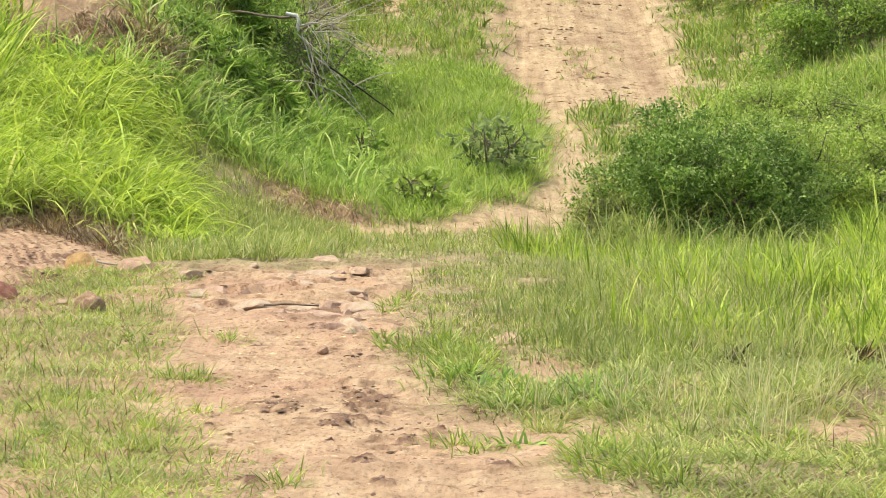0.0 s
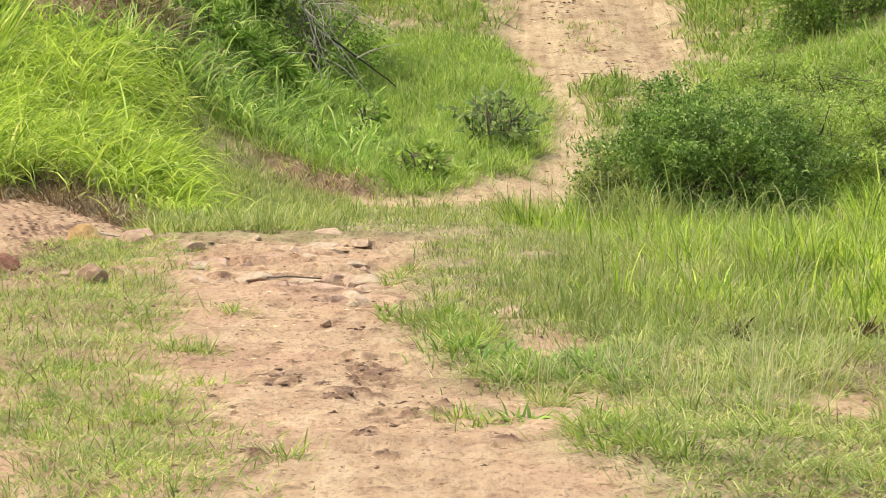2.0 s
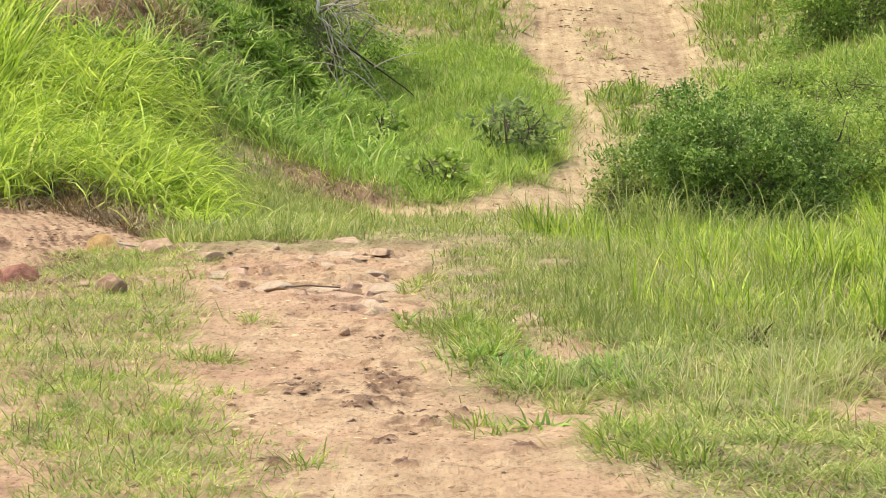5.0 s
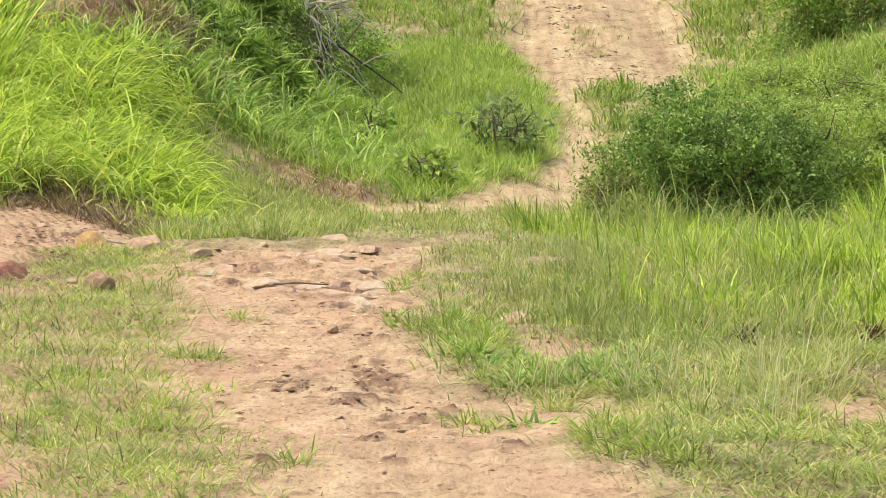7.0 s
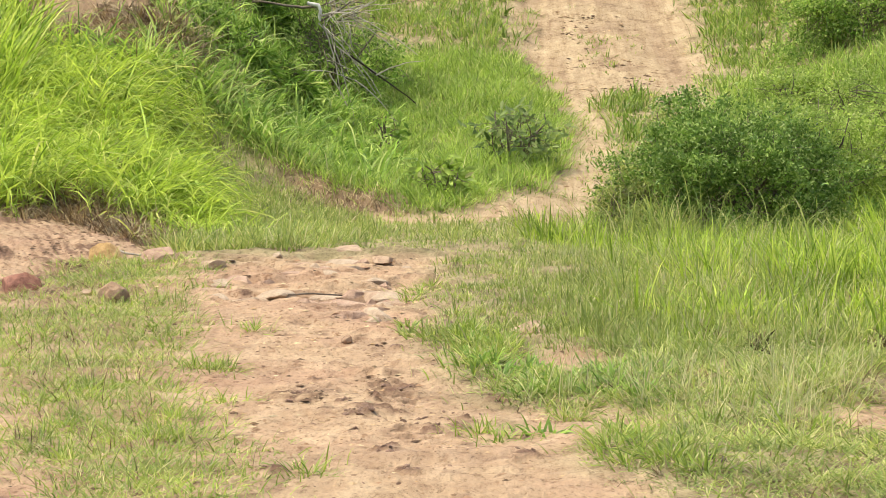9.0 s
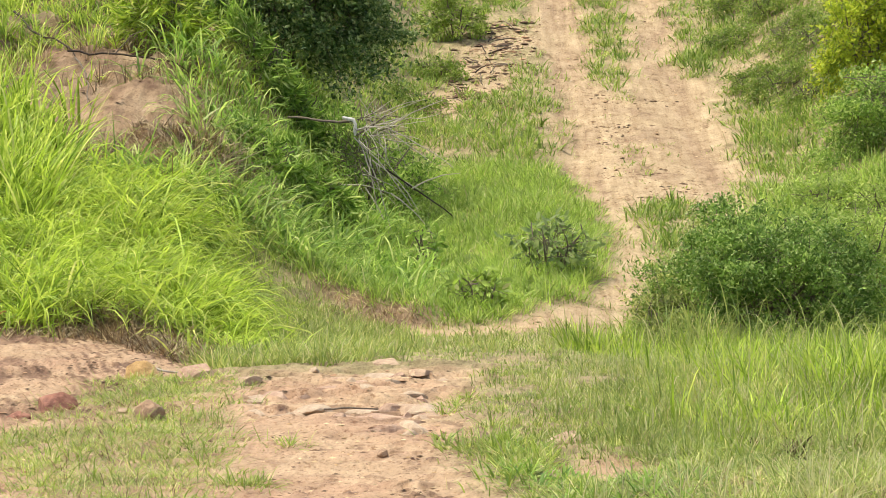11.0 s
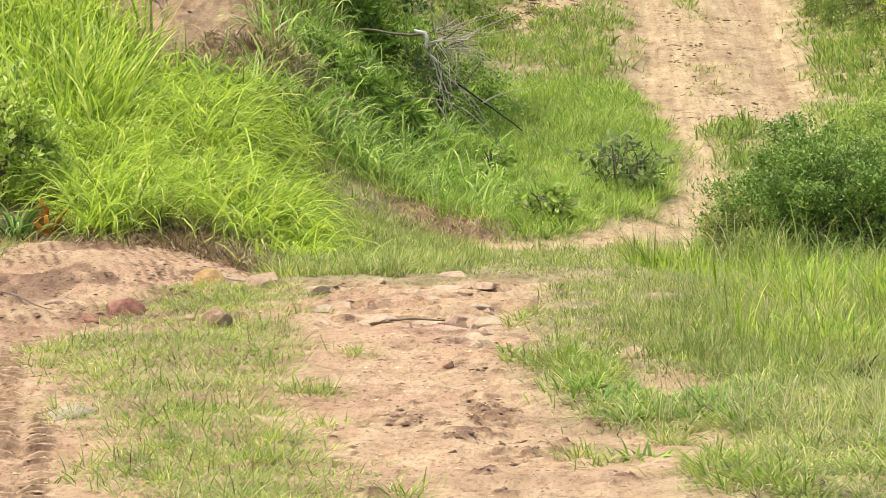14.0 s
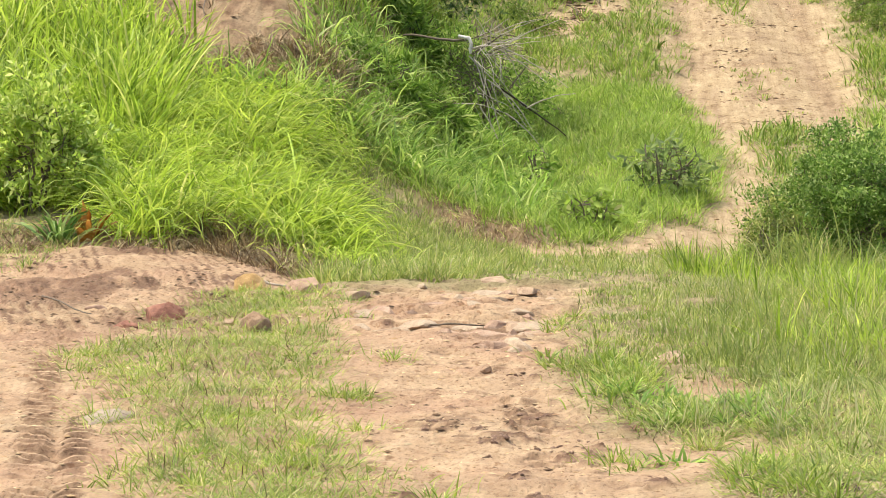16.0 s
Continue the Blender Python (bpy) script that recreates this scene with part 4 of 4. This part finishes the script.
bush("green_shrub", "light green weedy shrub climbing over the thorny bush", (3.15, 28.5), (0.8, 0.45, 1.4), 13000, 0.042, FRESH, 8, 110, shoots=30, shape_seed=32, clump=0.08)
bush("green_shrub", "small light green shrub at the path's edge", (1.5, 27.3), (0.4, 0.4, 0.75), 6000, 0.04, OLIVE, 7, 90, shoots=14, shape_seed=4, clump=0.07)
bush("dark_shrub", "low shrub with large dark rounded leaves in the grass", (0.55, 32.5), (0.46, 0.4, 0.68), 300, 0.115, GREYLEAF, 9, 60, 0.36, shoots=8, shape_seed=5)
bush("green_shrub", "small leafy green plant in the hollow", (-0.25, 30.1), (0.3, 0.3, 0.42), 240, 0.12, HOLLOW, 5, 36, 0.35, shoots=4, shape_seed=6)
bush("green_shrub", "small leafy green plant in the hollow", (-0.85, 33.4), (0.22, 0.2, 0.5), 160, 0.1, REED, 4, 22, 0.4, shoots=4, shape_seed=7)
bush("dark_tree", "dense dark green tree crown above the hollow", (-2.6, 38.4), (1.38, 0.9, 2.2), 38000, 0.075, DARK, 8, 260, lift=-0.08, category="tree", shape_seed=8, clump=0.13)
bush("dark_tree", "grey-green leafy tree beside the dead branch", (-1.5, 36.6), (0.85, 0.5, 1.05), 5000, 0.06, REED, 7, 110, shoots=26, category="tree", shape_seed=9, clump=0.09)
bush("leafy_bush", "bushy bright green shrub on the bank top", (-3.85, 36.2), (0.55, 0.5, 0.85), 1700, 0.2, LIME, 8, 90, 0.13, shape_seed=10)
bush("golden_bush", "yellow-green bush on the far slope", (5.0, 42.5), (0.72, 0.6, 1.75), 9000, 0.08, GOLD, 8, 160, shape_seed=11)
bush("thorn_bush", "dark green bush on the far slope", (4.95, 39.9), (1.0, 0.8, 1.0), 14000, 0.058, REED, 8, 180, shape_seed=12, clump=0.1, lift=-0.1)
bush("thorn_bush", "dark green bush at the crest of the slope", (4.4, 55.0), (1.6, 1.2, 1.2), 8000, 0.075, BUSH, 8, 160, shape_seed=13)
bush("leafy_bush", "light green leafy bush among tall grass", (-4.85, 26.2), (0.58, 0.45, 1.1), 5200, 0.075, SPRIG, 8, 110, 0.45, shoots=30, shape_seed=14)
for x, y, w, h in ((-2.5, 33.8, 0.5, 0.42), (-2.0, 34.4, 0.45, 0.42), (-2.8, 36.6, 0.45, 0.62), (-2.35, 36.8, 0.42, 0.5)):
    bush("reed_shrub", "dark green shrub of long narrow leaves on the bank", (x, y), (w, 0.4, h), 1500, 0.17, REED, 9, 60, 0.13, shoots=20, shape_seed=int(-10 * x))
bush("leafy_bush", "small bush beside the far track", (-0.7, 51.0), (0.55, 0.5, 0.8), 3000, 0.085, HOLLOW, 6, 70, 0.3, shape_seed=15)


# ---- stones ----
def rock_mesh(name, mat, size, seed, detail=3, cuts=9, deep=0.55):
    r = np.random.default_rng(seed)
    bm = bmesh.new()
    bmesh.ops.create_icosphere(bm, subdivisions=detail, radius=1.0)
    planes = [(Vector((r.normal(), r.normal(), abs(r.normal()))).normalized(), r.uniform(deep, deep + 0.3)) for _ in range(cuts)]
    off = Vector(r.uniform(0, 50, 3))
    for v in bm.verts:
        p = v.co.copy()
        for nrm, dist in planes:
            over = p.dot(nrm) - dist
            if over > 0:
                p -= nrm * over * 0.92
        p *= 1 + 0.10 * noise.noise(p * 1.7 + off) + 0.05 * noise.noise(p * 5 + off)
        v.co = Vector((p.x * size[0], p.y * size[1], p.z * size[2]))
    me = bpy.data.meshes.new(name)
    bm.to_mesh(me)
    bm.free()
    me.materials.append(mat)
    return me


def rock(name, label, at, size, seed, mat, turn=0.0, sink=0.35, group="", deep=0.38):
    ob = tagged(new(name, rock_mesh(name, mat, size, seed, deep=deep)), label, "rock", group)
    ob.matrix_world = pose(at[0], at[1], float(land(*at)) + size[2] * (1 - 2 * sink), 0, 0, turn)
    return ob


rock("rock", "yellow ochre rock at the edge of the grass strip", (-2.47, 21.45), (0.115, 0.12, 0.115), 42, OCHRE, 50, 0.3, deep=0.5)
rock("rock", "brown slab of rock lying flat on clay", (-2.08, 21.5), (0.16, 0.14, 0.09), 2, PINK, -15, 0.34, deep=0.5)
rock("rock", "dark brown flat stone on the track's edge", (-1.80, 20.5), (0.13, 0.1, 0.04), 3, BROWN, 5, 0.45)
rock("rock", "pale flat stone behind a darker one", (-1.72, 20.95), (0.12, 0.1, 0.045), 4, TAN, 10, 0.34)
rock("rock", "rust-red angular rock half sunk in clay", (-2.77, 19.3), (0.18, 0.15, 0.11), 35, RED, 70, 0.36, deep=0.4)
rock("rock", "flat rust-red stone sunk in the clay", (-2.93, 18.95), (0.06, 0.09, 0.04), 36, RED, 60, 0.4, deep=0.3)
rock("rock", "dark brown lump of stone on churned clay", (-3.34, 20.4), (0.09, 0.09, 0.07), 37, SOIL, 10, 0.5, deep=0.25)
rock("rock", "rounded brown rock among short grass", (-2.06, 18.4), (0.11, 0.1, 0.09), 26, BROWN, 0, 0.4, deep=0.6)
rock("rock", "pale tan stone among short grass", (-2.26, 18.5), (0.05, 0.06, 0.04), 7, TAN, 0, 0.35)
rock("rock", "small pale flat stone beside the clay lane", (-2.68, 17.3), (0.06, 0.1, 0.018), 8, CREAM, 0, 0.2)
rock("rock", "dark round stone on the sandy lane", (-0.63, 16.42), (0.032, 0.035, 0.028), 9, BROWN, 0, 0.25, deep=0.6)
rock("rock", "pale slanting flat stone in the ledge", (-0.5, 17.7), (0.07, 0.3, 0.05), 10, CREAM, 12, 0.45)
rock("rock", "tan rock half hidden in the verge grass", (0.33, 16.6), (0.15, 0.2, 0.07), 11, TAN, 20, 0.36)
rock("rock", "tan rock at the edge of the verge", (-0.12, 16.8), (0.1, 0.12, 0.07), 12, TAN, 0, 0.45)
rock("rock", "cream stone at the edge of the ledge", (-0.36, 20.6), (0.09, 0.14, 0.06), 13, CREAM, 0, 0.45)
rock("rock", "pale flat ledge stone at the dip's edge", (-0.84, 22.4), (0.17, 0.2, 0.06), 14, TAN, 0, 0.45)
rock("rock", "flat grey stone in the ledge", (-0.58, 21.8), (0.11, 0.2, 0.03), 15, TAN, 0, 0.5)
rock("rock", "blue-grey rounded stone in the ledge", (-1.08, 21.6), (0.1, 0.14, 0.045), 16, GREY, 0, 0.5)
rock("rock", "cream rounded stone in the ledge", (-1.3, 21.7), (0.05, 0.06, 0.035), 17, CREAM, 0, 0.35)
rock("rock", "long cream stone beside the fallen stick", (-0.82, 18.95), (0.14, 0.2, 0.05), 18, CREAM, 0, 0.4)
rock("rock", "long tan stone in the ledge", (-0.72, 18.3), (0.2, 0.22, 0.05), 19, PINK, 0, 0.45)

for i in range(95):
    mats = (TAN, PINK, CREAM, TAN, PINK, CREAM, PINK)
    if i % 5 < 2:
        x, y = rng.normal(-0.62, 0.27), rng.normal(18.6, 0.7)
    elif i % 5 < 4:
        x, y = rng.normal(-0.75, 0.4), rng.normal(21.6, 0.6)
    else:
        x, y = rng.normal(-1.3, 0.4), rng.normal(20.4, 0.9)
    if sand_of(x, y) < 0.5:
        continue
    s = rng.uniform(0.06, 0.19)
    rock("stone", "low weathered stone set in the track's ledge", (x, y), (s, s * rng.uniform(0.6, 1.2), rng.uniform(0.04, 0.06)), 100 + i, mats[i % 7], rng.uniform(-30, 30), 0.64, "stones in the ledge", 0.4)

crumbs = [tagged(new("clod", rock_mesh("clod", SOIL, (0.85, 0.9, 0.5), 300 + i, 2, 9, 0.4)), "crumb of dark soil lying on the track", "clod", "clods on the track") for i in range(4)]
spots = [(-0.8, 14.04, 0.025), (-0.74, 14.0, 0.016), (-0.46, 13.37, 0.024), (-0.3, 12.02, 0.024), (-0.34, 12.05, 0.016), (-0.27, 13.2, 0.02)]
for i in range(22):
    y = 12.9 + 0.165 * i
    c = float(line(y, (10, 0.2), (12, -0.1), (13.3, -0.27), (15.1, -0.42), (16.5, -0.5)))
    for side in (-0.055, 0.05):
        if rng.random() < 0.3:
            spots.append((c + side + rng.normal(0, 0.012), y + rng.normal(0, 0.03), rng.uniform(0.01, 0.02)))
spots += [(rng.normal(-0.46, 0.07), rng.normal(13.4, 0.2), rng.uniform(0.006, 0.022)) for _ in range(14)]
spots += [(rng.normal(-0.22, 0.07), rng.normal(13.4, 0.25), rng.uniform(0.006, 0.02)) for _ in range(14)]
for a, b, r in CRUSTS:
    spots += [(rng.normal(a, 0.6 * r), rng.normal(b, 1.4 * r), rng.uniform(0.008, 0.022)) for _ in range(int(70 * r) + 1)]
spots += [(rng.uniform(-1.3, 0.1), rng.uniform(11.2, 19), rng.uniform(0.006, 0.016)) for _ in range(60)]
spots += [(rng.uniform(-4.2, -2.2), rng.uniform(11.5, 25), rng.uniform(0.006, 0.016)) for _ in range(70)]
# Two dark lumps at a dark spot in the nearest verge grass.
for x, y, s in ((0.9, 11.55, 0.03), (0.94, 11.5, 0.022)):
    rock("clod", "dark crumbling lump lying in the verge grass", (x, y), (s, s * 1.2, s * 0.9), int(1000 * x), DARK_LUMP, 40 * x, 0.25, "lumps in the verge", 0.2)
k = 0
for x, y, s in spots:
    if sand_of(x, y) < 0.4:
        continue
    m = pose(x, y, float(land(x, y)) + 0.1 * s, 0, 0, rng.uniform(0, 360)) @ Matrix.Diagonal((s * rng.uniform(0.7, 1.4), s, s, 1))
    ob = crumbs[k % 4] if k < 4 else copy_thing(crumbs[k % 4], m)
    ob.matrix_basis = m
    k += 1


# ---- sticks and dead wood ----
def stick(name, label, points, r, mat, sides=6, crook=0.012):
    """One bent stick through a few points given as x, y and height over the ground."""
    ps = [np.array([x, y, float(land(x, y)) + h]) for x, y, h in points]
    rows_ = np.concatenate([bent(a, b, r, r * 0.8, 0.0, 5, crook)[: 5 if i == len(ps) - 2 else 4] for i, (a, b) in enumerate(zip(ps, ps[1:]))])
    rows_[:, 3] = np.linspace(r, r * 0.5, len(rows_))
    return tagged(new(name, tubes(name, mat, [rows_], sides)), label, "stick")


stick("stick", "thin brown stick lying across the stony ledge", [(-1.07, 18.8, 0.03), (-0.85, 18.75, 0.035), (-0.55, 18.85, 0.035)], 0.007, BARK, 6, 0.05)
stick("stick", "weathered pale stick lying behind the ochre rock", [(-2.5, 22.3, 0.06), (-2.4, 22.25, 0.055), (-2.26, 22.3, 0.06)], 0.012, GREY_WOOD, 6, 0.06)
stick("stick", "dark bent twig lying on churned clay", [(-3.82, 21.0, 0.03), (-3.6, 20.45, 0.03), (-3.4, 19.9, 0.03), (-3.2, 19.3, 0.03)], 0.007, BARK, 8, 0.006)


def dead_branch(at):
    thing = tagged(new("dead_branch"), "grey dead branch with a tangle of hanging bare twigs", "branch")
    thing.location = at
    part("limb", tubes("limb", BARK, [bent((-0.75, 0.35, 0.1), (0.0, 0.0, 0.05), 0.012, 0.018, 0.02, 9, 0.04)], 7), thing)
    part("stub", tubes("stub", PALE_WOOD, [np.array([(-0.12, 0.02, 0.08, 0.02), (0.0, 0, 0.055, 0.024), (0.025, -0.02, 0.0, 0.02), (0.015, -0.03, -0.06, 0.022), (0.02, -0.03, -0.12, 0.013)])], 7), thing, "bleached broken stub")
    part("limb", tubes("limb", GREY_WOOD, [bent((0.03, -0.02, -0.06), (0.5, 0.1, 0.06), 0.016, 0.008, 0.02, 7, 0.03)], 6), thing)
    part("limb", tubes("limb", CHARRED, [bent((0.35, -0.1, -0.5), (1.08, -0.25, -1.03), 0.012, 0.006, 0.02, 8, 0.02)], 6), thing, "dark hanging branch")
    for i in range(54):
        a = np.array([rng.uniform(0.02, 0.4), rng.normal(-0.05, 0.12), rng.uniform(-0.15, 0.12)])
        if i % 3 == 0:
            b = a + np.array([rng.uniform(0.2, 0.6), rng.normal(-0.05, 0.15), rng.uniform(-0.12, 0.22)])
        elif i % 3 == 1:
            b = a + np.array([rng.uniform(-0.15, 0.35), rng.normal(-0.05, 0.15), rng.choice([-1, 1]) * rng.uniform(0.12, 0.35)])
        else:
            a[2] -= rng.uniform(0, 0.6)
            b = a + np.array([rng.uniform(-0.05, 0.4), rng.normal(-0.1, 0.2), rng.uniform(-0.5, -0.15)])
        part("twig", tubes("twig", GREY_WOOD if i % 4 else BARK, [bent(a, b, 0.006, 0.0025, 0.03, 7, 0.05)], 4), thing)
    part("limb", tubes("limb", BARK, [bent((0.03, -0.03, -0.12), (0.36, -0.05, 0.09), 0.014, 0.008, 0.0, 6, 0.02)], 6), thing)
    long = (((0.1, 0, -0.2), (0.4, -0.25, -1.2)), ((0.0, 0, -0.14), (0.64, -0.3, -0.92)), ((0.2, 0, 0.0), (0.86, -0.1, -0.44)), ((0.35, 0, -0.05), (1.1, -0.1, -0.5)),
            ((-0.27, -0.15, -0.67), (0.41, -0.25, -0.77)), ((0.41, -0.25, -0.77), (0.87, -0.4, -1.25)), ((0.12, -0.1, -0.7), (0.4, -0.3, -1.27)), ((0.2, 0, -0.4), (0.7, -0.3, -0.95)),
            ((0.64, -0.2, -0.72), (1.18, -0.25, -0.56)), ((0.05, 0, -0.15), (0.25, -0.2, -0.95)), ((0.2, 0, 0.15), (0.45, 0.0, -0.12)), ((0.3, 0, -0.1), (1.0, 0, 0.25)))
    for a, b in long:
        part("twig", tubes("twig", GREY_WOOD, [bent(a, b, 0.009, 0.004, 0.06, 9, 0.02)], 5), thing)
    return thing


dead_branch((-1.62, 35.0, 1.72))
stick("fallen_branch", "dark crooked branch lying on the bank top", [(-5.7, 37.2, 0.16), (-5.2, 36.2, 0.12), (-4.75, 35.4, 0.08)], 0.015, CHARRED, 6, 0.05)
stick("fallen_branch", "thin dark branch hanging down the bare bank", [(-4.75, 35.4, 0.06), (-4.5, 34.6, 0.06), (-4.35, 33.7, 0.06)], 0.01, BARK, 6, 0.06)
stick("fallen_branch", "dark crooked branch lying on bare soil", [(-4.85, 35.55, 0.08), (-4.3, 35.4, 0.14), (-3.9, 35.3, 0.1), (-3.4, 35.0, 0.08)], 0.014, CHARRED, 6, 0.06)
stick("fallen_branch", "thin dark branch forking over the bare soil", [(-4.3, 35.4, 0.14), (-4.1, 35.5, 0.3), (-3.95, 35.5, 0.34)], 0.008, BARK, 5, 0.06)
stick("fallen_branch", "thin dark branch forking over the bare soil", [(-3.9, 35.3, 0.1), (-3.6, 35.3, 0.02), (-3.5, 35.0, -0.02)], 0.008, BARK, 5, 0.06)
for i in range(30):
    y = rng.uniform(45.5, 52.0)
    x = -0.6 + 0.12 * (y - 45.5) + rng.normal(0, 0.25)
    a = rng.uniform(0, 3.14)
    stick("stick", "grey stick in a heap of litter by the far track", [(x, y, 0.04), (x + 0.3 * np.cos(a), y + 0.5 * np.sin(a), 0.06)], rng.uniform(0.006, 0.016), (BARK, CHARRED, BARK)[i % 3], 5, 0.05)


# ---- single tufts and weeds ----
def tuft(label, at, n, length, width, mat, droop=1.0, lean=0.5, name="weed", spread=0.035):
    """A plant of long leaves, every leaf a part."""
    x, y = at
    a = rng.uniform(0, 2 * np.pi, n)
    r = np.abs(rng.normal(0, spread, n))
    root = np.stack([r * np.cos(a), r * np.sin(a), np.full(n, -0.01)], -1)
    each = (root, a + rng.normal(0, 0.4, n), length * rng.uniform(0.5, 1.2, n), width * rng.uniform(0.7, 1.3, n), np.abs(rng.normal(lean, 0.35, n)), np.abs(rng.normal(droop, 0.4, n)))
    ob = tagged(new(name), label, "plant")
    for i in range(n):
        part("leaf", blades("leaf", mat, *(v[i:i + 1] for v in each), 5), ob)
    ob.location = (x, y, float(land(x, y)))
    return ob


def clumps(label, mat, centres, n, width):
    """Tufts of fine blades at given centres (x, y, spread, length), joined as one growth."""
    c = np.repeat(np.array(centres), n, axis=0)
    m = len(c)
    a, r = rng.uniform(0, 2 * np.pi, m), np.abs(rng.normal(0, 1, m)) * c[:, 2]
    x, y = c[:, 0] + r * np.cos(a), c[:, 1] + 1.4 * r * np.sin(a)
    root = np.stack([x, y, land(x, y) - 0.008], -1)
    me = blades("grass_tufts", mat, root, a + rng.normal(0, 0.5, m), c[:, 3] * rng.uniform(0.5, 1.25, m), width * rng.uniform(0.7, 1.3, m), np.abs(rng.normal(0.95, 0.35, m)), np.abs(rng.normal(1.0, 0.4, m)), 4)
    return tagged(new("grass_tufts", me), label, "grass", kind="stuff")


CENTRES = []
for x, y in ((-1.26, 15.2), (-1.2, 15.3), (-1.32, 15.15), (-1.07, 13.93), (-1.18, 12.6), (-0.59, 11.6), (-1.58, 12.1), (-1.4, 14.4), (-1.25, 13.2), (-1.15, 16.9), (0.05, 12.8), (0.12, 12.6), (-0.33, 18.5), (-0.28, 18.8), (-0.3, 19.4), (-0.22, 19.8)):
    CENTRES.append((x, y, 0.07, 0.1))
clumps("small tufts of green grass on the sandy track", MEADOW, CENTRES, 90, 0.0055)
# Dark blades at the dark spots of the verge grass.
clumps("dark brown grass tufts standing in the verge", DARK_TUFT, [(1.43, 15.35, 0.03, 0.1), (1.47, 15.6, 0.02, 0.12), (1.74, 15.75, 0.025, 0.11), (2.06, 15.5, 0.03, 0.14), (2.14, 15.65, 0.04, 0.16), (2.22, 15.35, 0.03, 0.12), (1.26, 16.0, 0.02, 0.1)], 85, 0.01)
EDGE = [(float(verge(y)) + rng.normal(0.12, 0.09), y, 0.06, rng.uniform(0.09, 0.17)) for y in rng.uniform(11.3, 17.6, 46)]
clumps("sprawling green grass tufts along the verge's edge", MEADOW, EDGE[::2], 70, 0.007)
clumps("sprawling pale grass tufts along the verge's edge", PALE, EDGE[1::2], 70, 0.006)
for x, y, s in ((0.55, 13.95, 1), (0.68, 14.2, 1.1), (0.48, 14.4, 1), (0.78, 13.8, 1), (0.62, 14.6, 1.1), (0.4, 14.15, 0.9), (0.18, 14.75, 0.9), (0.08, 15.1, 1), (0.02, 15.5, 0.9), (0.28, 14.0, 0.7), (0.32, 12.75, 0.7), (0.0, 16.1, 0.8), (0.3, 15.0, 1), (0.9, 14.6, 1)):
    tuft("leafy green weed at the verge's edge", (x, y), 56, 0.13 * s, 0.014, WEED, 1.1, 0.9, "weed", 0.08)
for x, y in ((-0.3, 16.85), (-0.22, 16.6), (-0.33, 17.3)):
    tuft("dusty grey-green weed at the track's edge", (x, y), 36, 0.11, 0.014, PALE, 0.8, 1.0, "weed", 0.06)
for x, y, s in ((4.0, 45.2, 0.5), (3.6, 49.5, 0.45), (4.4, 48.0, 0.5), (3.9, 52.0, 0.5), (4.3, 43.9, 0.4), (4.7, 46.6, 0.55), (5.1, 50.0, 0.6), (3.75, 46.4, 0.4), (4.3, 50.4, 0.5), (5.0, 44.9, 0.5), (5.4, 47.5, 0.6), (-1.2, 45.5, 0.45), (-0.9, 48.2, 0.4)):
    bush("green_shrub", "low green shrub on the grassy slope", (x, y), (s, 0.8 * s, 0.7 * s), 2200, 0.055, SLOPE, 5, 50, 0.4, shoots=5, shape_seed=int(10 * x), clump=0.08)
for x, y, s in ((3.0, 30.4, 0.6), (3.9, 31.4, 0.7), (4.7, 30.2, 0.7), (3.3, 33.0, 0.6), (4.3, 34.2, 0.7), (2.75, 32.0, 0.5), (5.0, 33.0, 0.7), (3.7, 36.0, 0.5)):
    bush("green_shrub", "light green weedy shrub on the slope", (x, y), (s, 0.8 * s, 1.05 * s), 4200, 0.05, FRESH, 6, 60, 0.4, shoots=8, shape_seed=int(10 * x), clump=0.09)
tuft("dark strap-leaved plant at the clay's edge", (-4.42, 25.0), 60, 0.5, 0.028, STRAP, 1.5, 0.75, "strap_plant", 0.06)
tuft("withered orange leaves at the clay's edge", (-4.17, 24.9), 22, 0.3, 0.05, RUST, 0.8, 0.35, "withered_plant")


# ---- damp spots in the clay lane ----
def wet_material():
    m, n, l, p = shader("wet_clay")
    l.new(ramp(n, l, grain(n, l, 20, 4), [(0.3, (0.28, 0.205, 0.14)), (0.7, (0.4, 0.3, 0.21))]), p.inputs["Base Color"])
    p.inputs["Roughness"].default_value = 0.55
    p.inputs["Specular IOR Level"].default_value = 0.3
    return m


WET = wet_material()
for x, y, w, d in POOLS:
    k = 28
    a = np.arange(k) * 2 * np.pi / k
    r = 1 + 0.25 * vnoise(3 * np.cos(a), 3 * np.sin(a) + x, 1.0, 80)
    rim = np.stack([w * r * np.cos(a), d * r * np.sin(a), np.full(k, -0.03)], -1)
    top = rim * [0.97, 0.97, 0]
    v = np.concatenate([rim, top, [[0, 0, 0]]])
    v[:, 2] += land(x + v[:, 0], y + v[:, 1]) - float(land(x, y)) + 0.007
    i = np.arange(k)
    puddle = tagged(new("puddle", mesh_of("puddle", v, [np.stack([i, (i + 1) % k, k + (i + 1) % k, k + i], -1), np.stack([k + i, k + (i + 1) % k, np.full(k, 2 * k)], -1)], WET)), "shallow puddle of muddy water in the clay lane", "puddle")
    puddle.location = (x, y, float(land(x, y)))
